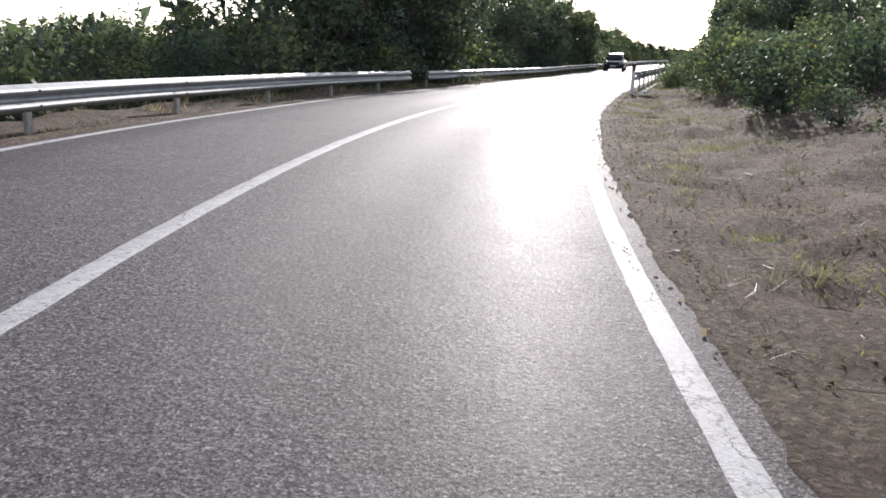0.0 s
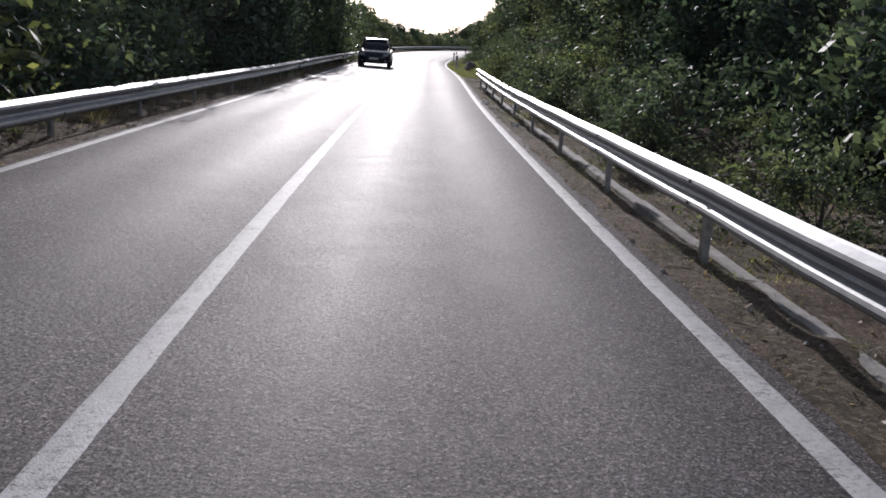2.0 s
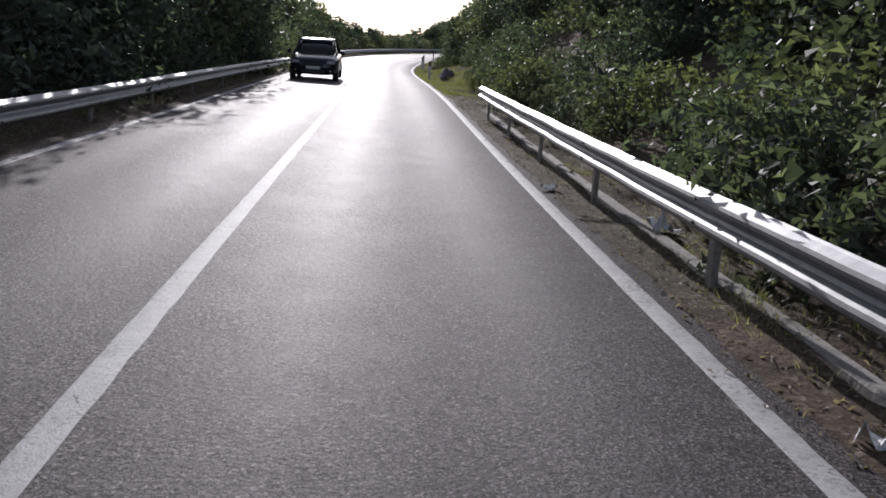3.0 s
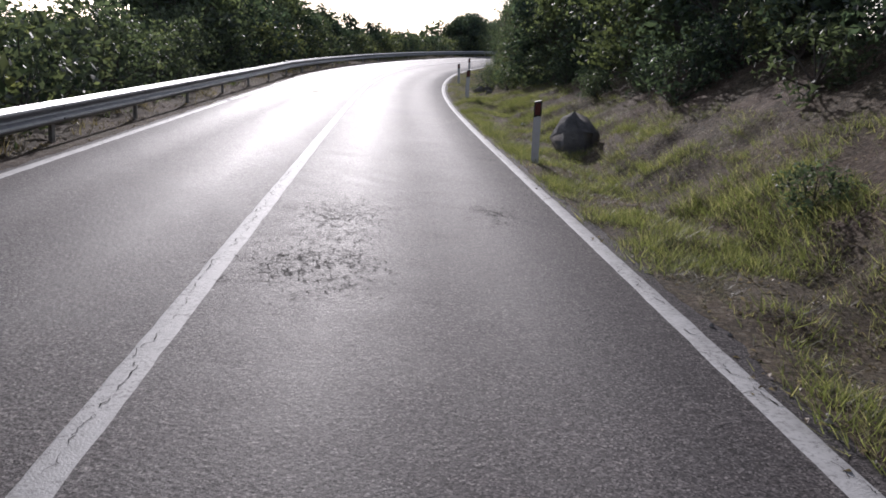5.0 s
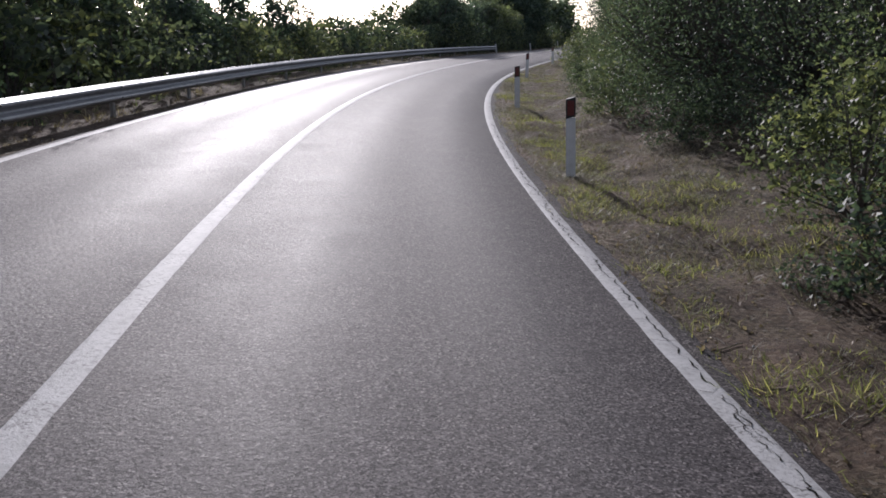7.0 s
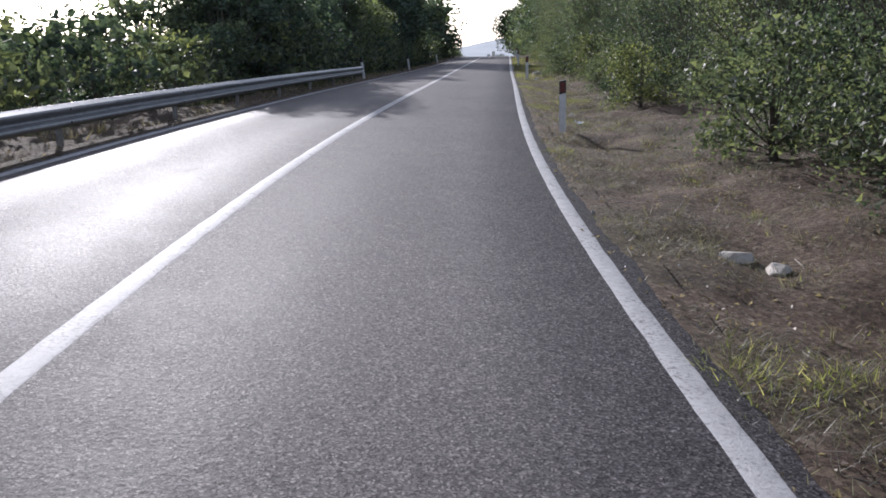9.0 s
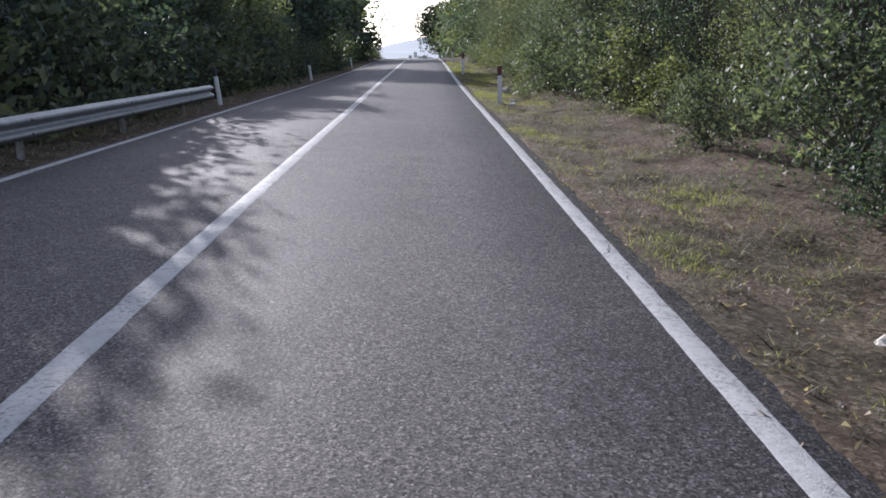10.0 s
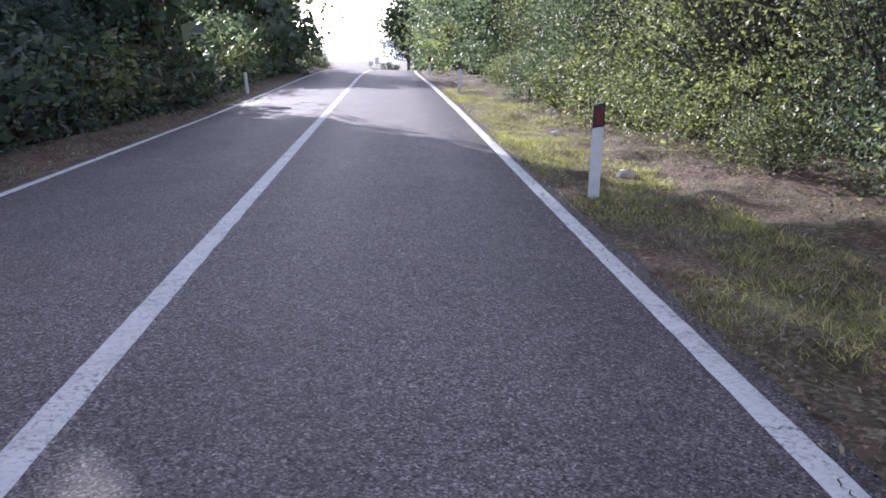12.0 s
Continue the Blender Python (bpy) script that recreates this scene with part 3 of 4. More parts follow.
TREES = {
    "oak_a": tree("holm_oak_tree", 1, 5.5, 2.1, 1.6, 36, 3000, 0.14, LEAF_OAK, "dense dark green holm oak beside the road", "tree", 0.6, 0.08, "roadside trees", 6.0),
    "oak_b": tree("holm_oak_tree", 2, 4.6, 2.0, 1.2, 32, 2200, 0.14, LEAF_OAK, "rounded dark green holm oak beside the road", "tree", 0.6, 0.07, "roadside trees", 3.4),
    "euc": tree("eucalyptus_tree", 3, 9.5, 2.5, 3.5, 40, 3600, 0.18, LEAF_EUC, "tall grey-green eucalyptus with an airy crown", "tree", 0.38, 0.14, "roadside trees"),
    "euc_b": tree("eucalyptus_tree", 4, 7.5, 2.3, 2.5, 36, 3600, 0.165, LEAF_EUC, "grey-green eucalyptus with an uneven crown", "tree", 0.38, 0.1, "roadside trees"),
    "pine": tree("pine_tree", 5, 8.0, 2.7, 3.0, 44, 7000, 0.24, LEAF_PINE, "dark stone pine with a rounded crown above the hedge", "tree", 0.45, 0.36, "roadside trees"),
    "hedge_a": tree("mastic_tree", 6, 6.0, 2.1, 1.0, 70, 9200, 0.054, LEAF_MASTIC, "dense green mastic tree grown down to the verge", "tree", 0.62, 0.06, "roadside hedge", 0.5, 0.7),
    "hedge_b": tree("holm_oak_hedge", 12, 5.6, 2.1, 1.0, 66, 9200, 0.053, LEAF_OAK, "dense holm oak grown down to the verge as a hedge", "tree", 0.62, 0.06, "roadside hedge", 0.5, 0.7),
    "hedge_c": tree("mastic_tree", 26, 5.8, 2.2, 1.0, 74, 9200, 0.052, LEAF_MASTIC, "dense grey-green mastic tree grown down to the verge", "tree", 0.62, 0.06, "roadside hedge", 0.5, 0.7),
    "mastic_b": tree("mastic_bush", 7, 2.4, 1.5, 0.3, 22, 800, 0.125, LEAF_MASTIC, "low green mastic bush at the verge", "bush", 0.55, 0.06, "roadside bushes"),
    "low_a": tree("mastic_bush", 13, 1.6, 1.0, 0.2, 22, 2100, 0.058, LEAF_MASTIC, "small leafy green bush at the foot of the hedge", "bush", 0.6, 0.08, "roadside bushes"),
    "scrub": tree("scrub_bush", 8, 1.1, 0.8, 0.15, 14, 850, 0.09, LEAF_OAK, "low dark scrub bush on the verge", "bush", 0.5, 0.12, "roadside bushes"),
    "far_oak": tree("background_oak_tree", 9, 5.5, 2.4, 1.6, 24, 900, 0.31, LEAF_OAK, "holm oak standing back among the roadside trees", "tree", 0.65, 0.06, "background trees"),
    "far_euc": tree("background_eucalyptus", 10, 7.5, 2.6, 2.5, 26, 950, 0.34, LEAF_EUC, "grey-green eucalyptus standing back among the trees", "tree", 0.5, 0.08, "background trees"),
}
TALL = {"oak_a": 5.5, "oak_b": 4.6, "euc": 9.5, "euc_b": 7.5, "pine": 8.0, "hedge_a": 6.0, "hedge_b": 5.6, "hedge_c": 5.8, "mastic_b": 2.4, "low_a": 1.6, "scrub": 1.1, "far_oak": 5.5, "far_euc": 7.5}
_used = set()


def plant(kind, s, off, height, turn=0.0, sink=0.05):
    size = height / TALL[kind] / TREES[kind].scale.x        # a copy takes on the first one's size
    p = at(s, off, bank(s, off) - sink - max(0, abs(off) - 14) * 0.1)
    m = Matrix.Translation(p) @ Matrix.Rotation(turn, 4, "Z") @ Matrix.Diagonal((size, size, size, 1))
    if kind not in _used:
        _used.add(kind)
        TREES[kind].matrix_basis = m
        return TREES[kind]
    return copy_thing(TREES[kind], m)


rng = random.Random(11)
# height of the growth along each side, and how far out it stands on the right
LEFT_S = [-20, 20, 26, 30, 48, 50, 56, 58, 92, 96, 110, 114, 117, 135, 150, 158, 168, 176, 177.5, 187, 188.5, 191, 193, 199.5, 200.5, 202, 206, 209, 210.5, 213, 214.5, 216, 221.5, 223, 229.5, 231.5, 250.5, 252, 257, 262, 267, 272, 277, 330]
LEFT_H = [2.1, 2.1, 2.4, 7.4, 7.4, 2.3, 2.3, 6.8, 6.4, 2.2, 2.1, 2.9, 6, 5.8, 3.8, 2.7, 2.4, 2.4, 5.3, 5.3, 2.8, 2.8, 5.2, 5.2, 3.8, 5.2, 5.2, 4.8, 3.7, 3.7, 3.9, 3.9, 3.8, 8.6, 8.6, 3.4, 3.4, 7.8, 7.4, 5.4, 3.8, 2.5, 1.6, 1.6]
RIGHT_S = [-20, 38, 46, 60, 100, 112, 120, 130, 150, 165, 175, 190, 255, 268, 330]
RIGHT_H = [0.6, 0.65, 3.6, 4.8, 4.4, 4.4, 4.4, 4.4, 4.2, 4.2, 4.6, 5.4, 6.6, 7.6, 8.0]
RIGHT_O = [6.5, 6.5, 7.6, 7.6, 7.8, 7.0, 6.5, 6.6, 6.9, 7.3, 7.1, 6.9, 6.5, 6.0, 6.4]


def pick(h, side, s):
    if h < 1.5:
        return "scrub"
    if h < 2.9:
        return rng.choice(["mastic_b", "mastic_b", "oak_b"])
    if s > 238:
        return "far_oak" if side < 0 or s > 275 else "oak_b"
    if side > 0 and s > 120:
        return rng.choice(["hedge_a", "hedge_b", "hedge_c"])
    if h > 6.2:
        return rng.choice(["euc", "euc_b", "euc_b"]) if s < 170 else "oak_a"
    return rng.choice(["oak_a", "oak_b", "oak_a", "euc_b"])


s = 6.0
while s < 300:                       # behind the left guardrail
    h = float(np.interp(s, LEFT_S, LEFT_H)) * (rng.uniform(0.8, 1.05) if s < 176 else rng.uniform(0.93, 1.05))
    plant(pick(h, -1, s), s, (-4.3 if 30 < s < 110 else -5.9 if 110 <= s < 150 else -5.0 if s > 240 else -5.2) - 0.16 * h - rng.uniform(0, 0.8), h, rng.uniform(0, 6.28))
    if rng.random() < (0.95 if s < 176 or s > 222 else 0.5):
        plant(rng.choice(["far_oak", "far_oak", "far_euc"]), s + 1.2, -8.3 - rng.uniform(0, 3), h * rng.uniform(0.85, 1.08), rng.uniform(0, 6.28))
    if h > 3 and s < 245 and (s > 100 or rng.random() < 0.6):
        plant("mastic_b", s + 0.8, -5.0 - rng.uniform(0, 0.4), rng.uniform(1.5, 2.6), rng.uniform(0, 6.28))
    if h > 4.2 and 176 < s < 222:    # a close second row
        plant("oak_a", s + 0.9, -7.0 - (s * 7.3) % 0.9, h * 0.93, s)
    s += rng.uniform(1.5, 1.9) if h > 6 and s > 170 or h > 4.2 and 176 < s < 222 else rng.uniform(2.0, 2.8) if h > 3 else rng.uniform(1.5, 2.1)
rng = random.Random(12)
s = 8.0
while s < 300:                       # on the right
    h = float(np.interp(s, RIGHT_S, RIGHT_H)) * (rng.uniform(0.85, 1.05) if s < 120 else rng.choice([0.72, 0.85, 0.98, 1.08]))
    o = float(np.interp(s, RIGHT_S, RIGHT_O)) + (0 if s < 120 else rng.uniform(-0.15, 0.75))
    kind = pick(h, 1, s)
    plant(kind, s, o + rng.uniform(0, 0.7), h, heading(s) + rng.gauss(0, 0.5) if kind.startswith("hedge") else rng.uniform(0, 6.28))
    if h > 2 and rng.random() < 0.75:
        plant("oak_b" if s < 130 else "far_oak", s + 1.0, o + 3 + rng.uniform(0, 2), h * rng.uniform(0.95, 1.1), rng.uniform(0, 6.28))
    clear = min(abs(s + 0.6 - q) for q in (128.0, 137.4, 151.3, 164.5, 188.8, 209.0, 229.5)) > 1.6
    if 118 < s < 235 and rng.random() < 0.75 and clear:
        plant("low_a", s + 0.6, o - 1.5 + rng.uniform(-0.1, 0.5), rng.uniform(0.8, 1.9), rng.uniform(0, 6.28))
    s += rng.uniform(2.0, 2.8) if s < 120 or s > 238 else rng.uniform(1.7, 2.3)
for s in range(20, 330, 7):          # woods further back
    h = float(np.interp(s, LEFT_S, LEFT_H))
    plant("far_oak", s + rng.uniform(-2, 2), -15 - rng.uniform(0, 6), max(1.6, min(h, 5.0) * 0.6) * rng.uniform(0.9, 1.2), rng.uniform(0, 6.28))
for s in range(60, 330, 8):
    plant("far_oak", s + rng.uniform(-2, 2), 13.5 + rng.uniform(0, 5), rng.uniform(3.2, 4.4), rng.uniform(0, 6.28))
plant("mastic_b", 30.4, -4.3, 1.5, 0.4)          # bush grown through the gap between the two guardrails
for s, o, h in ((330, 4.6, 2.9), (332, 5.6, 2.5), (334, 3.9, 2.2)):       # bushes beyond the crest
    plant("oak_b", s, o, h, s)
plant("pine", 325, 6.6, 10.4, 1.0)
plant("pine", 329, 8.4, 9.8, 2.6)
for s, o, h in ((296, 8.0, 7.6), (301, 9.5, 7.4), (305, 11.0, 7.0), (310, 12.0, 6.4), (313, 11.0, 5.4), (300, 13.0, 8.4), (292, 7.6, 8.0), (285, 8.6, 8.2), (290, 11.0, 8.6)):
    plant("oak_b", s, o, h, s)
for s, o, h in ((303, 4.6, 1.6), (305, 5.8, 1.9), (307, 7.0, 2.2), (308, 5.2, 1.7)):
    plant("mastic_b", s, o, h, s)
for s, o, h in ((118.0, 5.4, 1.0), (57.0, 4.9, 1.4), (63.0, 5.0, 1.2), (46.0, 4.6, 0.9), (40.5, 4.5, 0.8)):
    plant("scrub", s, o, h, s)
for _ in range(95):                  # low growth covering the bank on the inside of the bend
    s, o = rng.uniform(38, 122), 4.5 + abs(rng.gauss(0, 1.5))
    if s > 92:
        o += 1.7                     # the grass is open there
    plant(rng.choice(["scrub", "scrub", "low_a", "mastic_b"]), s, o, rng.uniform(0.5, 1.5), rng.uniform(0, 6.28))
for _ in range(46):                  # scrub and small trees beyond the open verge
    s, o = rng.uniform(14, 52), 6.0 + abs(rng.gauss(0, 4))
    plant(rng.choice(["scrub", "mastic_b", "mastic_b"]), s, o, rng.uniform(0.8, 1.9), rng.uniform(0, 6.28))
for s in range(24, 62, 3):
    plant("far_oak", s, 15 + rng.uniform(0, 5), rng.uniform(1.6, 2.2), rng.uniform(0, 6.28))


def far_woods():
    """The continuous low woods behind the roadside trees."""
    g = random.Random(71)
    verts, faces = [], []
    spots = [(g.uniform(-10, 340), -g.uniform(22, 75)) for _ in range(420)] + [(g.uniform(10, 340), g.uniform(20, 75)) for _ in range(420)]
    spots += [(g.uniform(345, 462), g.choice([-1, 1]) * g.uniform(5.5, 60)) for _ in range(240)]
    low = len(spots)
    spots += [(g.uniform(40, 150), -g.uniform(24, 100)) for _ in range(330)]      # the falling ground left of the first bend
    for k, (s, o) in enumerate(spots):
        h = (1.0 if k < low else 1.35) * float(np.interp(s, [-10, 25, 60, 130, 340, 460], [2.2, 2.6, 3.4, 4.2, 4.2, 2.4])) * g.uniform(0.7, 1.1)
        c = at(s, o) + Vector((0, 0, -1.4 + h * 0.5))
        leaf_cloud(verts, faces, g, c, h * g.uniform(0.55, 0.85), 70, 0.7, 0.75, 0.65)
    return tagged(mesh_ob("far_woods", verts, faces, LEAF_OAK), "continuous low dark woods behind the roadside trees", "woods", kind="stuff")


far_woods()


def road_sign(s, off, width, height, top, label):
    """A small white sign plate on a steel post."""
    root = new("road_sign", None)
    root.matrix_basis = Matrix.Translation(at(s, off, bank(s, off))) @ Matrix.Rotation(heading(s) + 0.3, 4, "Z")
    bm = bmesh.new()
    bmesh.ops.create_cone(bm, segments=10, radius1=0.03, radius2=0.03, depth=top + 0.4, cap_ends=True, matrix=Matrix.Translation((0, 0, top / 2 - 0.2)))
    part("post", bm, GALV_POST, root)
    bm = bmesh.new()
    bmesh.ops.create_cube(bm, size=1, matrix=Matrix.Translation((0, -0.045, top - height / 2)) @ Matrix.Diagonal((width, 0.02, height, 1)))
    bmesh.ops.bevel(bm, geom=list(bm.edges), offset=0.008, segments=1, affect="EDGES")
    part("plate", bm, POST_WHITE, root, "white sign plate")
    return tagged(root, label, "road sign", "signs beyond the crest")


road_sign(340.0, 4.0, 0.7, 0.7, 3.4, "small white sign plate on a post beyond the crest")
road_sign(341.5, 5.2, 0.7, 1.0, 4.0, "tall white sign plate on a post beyond the crest")


rng = random.Random(44)
for _ in range(75):                  # trees on the low ground left of the first bend
    s, o = rng.uniform(8, 70), -12 - abs(rng.gauss(0, 16))
    plant(rng.choice(["far_oak", "far_oak", "far_euc"]), s, o, rng.uniform(2.0, 3.0), rng.uniform(0, 6.28))
for s in (14.5, 17.5, 20.0, 22.5, 25.0, 27.5):
    plant(rng.choice(["oak_a", "oak_b"]), s, -7.4 - rng.uniform(0, 1.0), rng.uniform(2.2, 3.0), rng.uniform(0, 6.28))


# ================= the oncoming car =================
def loft(sections):
    """A closed skin over rounded cross-sections: (y, half width, bottom, top, squareness)."""
    bm = bmesh.new()
    rings = []
    for y, w, z0, z1, k in sections:
        ring = []
        for i in range(20):
            a = 6.28319 * i / 20
            c, q = math.cos(a), math.sin(a)
            ring.append(bm.verts.new((w * math.copysign(abs(c) ** (2 / k), c), y, (z0 + z1) / 2 + (z1 - z0) / 2 * math.copysign(abs(q) ** (2 / k), q))))
        rings.append(ring)
    for a, b in zip(rings, rings[1:]):
        for i in range(20):
            bm.faces.new((a[i], a[(i + 1) % 20], b[(i + 1) % 20], b[i]))
    bm.faces.new(rings[0]), bm.faces.new(rings[-1])
    bmesh.ops.recalc_face_normals(bm, faces=bm.faces)
    for f in bm.faces:
        f.smooth = True
    return bm


def block(x, y, z, sx, sy, sz, soft=0.02, turn=0.0):
    bm = bmesh.new()
    bmesh.ops.create_cube(bm, size=1, matrix=Matrix.Translation((x, y, z)) @ Matrix.Rotation(turn, 4, "Z") @ Matrix.Diagonal((sx, sy, sz, 1)))
    bmesh.ops.bevel(bm, geom=list(bm.edges), offset=soft, segments=2, affect="EDGES")
    return bm


def disc(x, y, z, radius, width, bevel=0.02):
    bm = bmesh.new()
    bmesh.ops.create_cone(bm, segments=24, radius1=radius, radius2=radius, depth=width, cap_ends=True,
                          matrix=Matrix.Translation((x, y, z)) @ Matrix.Rotation(radians(90), 4, "Y"))
    bmesh.ops.bevel(bm, geom=[e for e in bm.edges if len(e.link_faces) == 2 and any(len(f.verts) > 4 for f in e.link_faces)], offset=bevel, segments=2, affect="EDGES")
    return bm


def car(s, off):
    root = new("car", None)
    root.matrix_basis = Matrix.Translation(at(s, off)) @ Matrix.Rotation(heading(s), 4, "Z")
    part("body", loft([(-2.02, 0.62, 0.34, 0.62, 3.5), (-1.96, 0.76, 0.25, 0.74, 4), (-1.7, 0.84, 0.21, 0.84, 4.5), (-1.2, 0.87, 0.2, 0.93, 5), (-0.6, 0.875, 0.2, 0.98, 5),
                       (0.6, 0.875, 0.2, 1.0, 5), (1.5, 0.87, 0.22, 1.02, 5), (1.95, 0.8, 0.28, 1.0, 4.5), (2.06, 0.66, 0.36, 0.9, 3.5)]), CAR_PAINT, root)
    part("cabin", loft([(-0.95, 0.66, 0.86, 0.97, 4), (-0.3, 0.69, 0.86, 1.36, 4), (0.1, 0.67, 0.86, 1.46, 4), (1.2, 0.66, 0.86, 1.46, 4), (1.75, 0.63, 0.86, 1.25, 4), (1.98, 0.6, 0.86, 1.0, 4)]), CAR_GLASS, root, "dark tinted windows")
    part("roof", loft([(-0.34, 0.61, 1.355, 1.395, 4), (0.1, 0.62, 1.445, 1.495, 4), (1.2, 0.61, 1.445, 1.495, 4), (1.74, 0.58, 1.26, 1.3, 4)]), CAR_PAINT, root)
    for side in (-1, 1):
        for lower, upper in (((0.78, -0.98, 0.93), (0.655, -0.28, 1.385)), ((0.8, 0.5, 0.95), (0.66, 0.45, 1.45)), ((0.78, 1.75, 0.97), (0.62, 1.4, 1.4))):
            v, f = [], []
            limb(v, f, [Vector((side * lower[0], lower[1], lower[2])), Vector((side * upper[0], upper[1], upper[2]))], [0.045, 0.035], 6)
            o = mesh_ob("pillar", v, f, CAR_PAINT)
            o.parent = root
        part("headlight", block(side * 0.62, -1.93, 0.66, 0.3, 0.16, 0.14, 0.04, side * 0.35), LAMP_GLASS, root, "clear glossy headlight")
        part("mirror", block(side * 0.98, -0.62, 1.0, 0.2, 0.12, 0.14, 0.04), CAR_PAINT, root)
        part("fog_lamp", block(side * 0.6, -1.98, 0.38, 0.14, 0.06, 0.09, 0.02), LAMP_GLASS, root)
        for y in (-1.28, 1.28):
            w = part("wheel", disc(side * 0.78, y, 0.31, 0.31, 0.2, 0.03), POST_BLACK, root, "black tyre")
            part("rim", disc(side * 0.875, y, 0.31, 0.2, 0.03, 0.008), GALV, w, "grey alloy rim")
    part("grille", block(0, -2.03, 0.6, 0.72, 0.06, 0.11, 0.02), POST_BLACK, root)
    part("lower_grille", block(0, -2.0, 0.36, 0.86, 0.08, 0.13, 0.02), POST_BLACK, root)
    part("number_plate", block(0, -2.055, 0.48, 0.5, 0.02, 0.11, 0.004), POST_WHITE, root, "plain white number plate")
    part("wiper", block(0.1, -1.0, 0.965, 0.9, 0.02, 0.02, 0.004, 0.08), POST_BLACK, root)
    return tagged(root, "dark blue-grey hatchback coming along the far lane", "car")


car(85.4, -1.45)


# ================= grass, stones and litter on the verges =================
def blades(name, spots, per, spread, low, high, material, label, width=0.004, lean=0.45):
    """One sheet of grass: a tuft of arching blades at each (s, off) of spots."""
    g = random.Random(len(spots))
    verts, faces = [], []
    for s, off, vigour in spots:
        root = at(s, off, bank(s, off) - 0.004)
        wind = Vector((g.gauss(0, 0.25), g.gauss(0, 0.25), 0))
        for _ in range(max(2, int(per * vigour * g.uniform(0.5, 1.5)))):
            d = Vector((g.gauss(0, spread), g.gauss(0, spread), 0))
            h = g.uniform(low, high) * vigour
            a = g.uniform(0, 6.28)
            u = Vector((math.cos(a), math.sin(a), 0)) * width * g.uniform(0.6, 1.5)
            tip = (Vector((g.gauss(0, lean), g.gauss(0, lean), 1)) + wind + d * (1.2 / spread) * 0.3) * h
            p = root + d
            b = len(verts)
            verts += [p - u, p + u, p + tip]
            faces.append((b, b + 1, b + 2))
    return tagged(mesh_ob(name, verts, faces, material), label, "grass", kind="stuff")


g = random.Random(5)
EDGE = 3.24


def tufts(n, s0, s1, o0, o1, keep):
    """Scattered places with a vigour that comes and goes in patches; most stand near the road."""
    out = []
    for _ in range(n):
        s = g.uniform(s0, s1)
        o = o0 + (o1 - o0) * g.random() ** 1.2
        k = keep(s, o)
        if k > 0.15 and g.random() < k:
            out.append((s, o, 0.45 + 0.55 * min(1.0, k)))
    return out


def patchy(f, seed, level):
    """0 to 1, in patches about 1/f metres across."""
    return lambda s, o: (noise.noise((s * f, o * f * 1.6, seed)) + 0.5 * noise.noise((s * f * 3.1, o * f * 4, seed + 5))) * 1.8 + level


lush = tufts(12500, 80, 115, EDGE, 5.5, patchy(0.7, 1.0, 0.62)) + tufts(6000, 90, 116, 4.1, 6.3, patchy(0.7, 1.0, 0.55))
blades("verge_grass", lush, 14, 0.075, 0.03, 0.15, GRASS, "lush sunlit green grass on the near verge", 0.0036, 0.6)
green = tufts(3000, 115, 132, EDGE, 5.3, patchy(0.55, 1.0, 0.4)) + tufts(8500, 188, 232, EDGE, 4.8, patchy(0.5, 2.0, 0.7)) \
    + tufts(8200, 132, 190, EDGE, 5.0, patchy(0.4, 3.0, 0.22)) + tufts(6000, 4, 78, 3.45, 6.2, patchy(0.4, 4.0, 0.12))
blades("verge_grass", green, 13, 0.075, 0.02, 0.1, GRASS, "patches of short green grass on the near verge", 0.0036, 0.6)
dry = tufts(22000, 126, 236, EDGE, 5.8, patchy(0.6, 6.0, 0.7)) + tufts(9500, 4, 82, EDGE + 0.1, 6.5, patchy(0.5, 7.0, 0.5)) + tufts(9000, 80, 116, EDGE + 0.05, 6.2, patchy(0.6, 8.0, 0.6)) + tufts(3600, 110, 132, EDGE, 5.2, patchy(0.6, 8.0, 0.7))
blades("dry_grass", dry, 10, 0.075, 0.02, 0.09, STRAW, "dry straw-coloured grass and stalks on the near verge", 0.0032, 1.1)
tall = tufts(900, 126, 232, 3.5, 5.0, patchy(0.5, 14.0, 0.3)) + tufts(500, 6, 80, 3.7, 6.0, patchy(0.5, 15.0, 0.2)) + tufts(350, 80, 128, 3.6, 5.4, patchy(0.5, 16.0, 0.3))
blades("dry_grass", tall, 16, 0.05, 0.1, 0.26, STRAW, "taller dry weeds standing on the near verge", 0.0036, 0.5)
left = tufts(2400, 10, 240, 0, 1, patchy(0.4, 9.0, 0.5))
left = [(s, -3.35 - 2.0 * o, k) for s, o, k in left]
blades("dry_grass", left, 12, 0.09, 0.06, 0.26, STRAW, "dry grass growing under the far guardrail", 0.008)
weeds = [(s, -3.6 - 1.6 * o, k) for s, o, k in tufts(700, 26, 150, 0, 1, patchy(0.3, 11.0, 0.5))]
blades("weeds", weeds, 14, 0.08, 0.06, 0.3, GRASS, "green weeds growing under the far guardrail", 0.009)


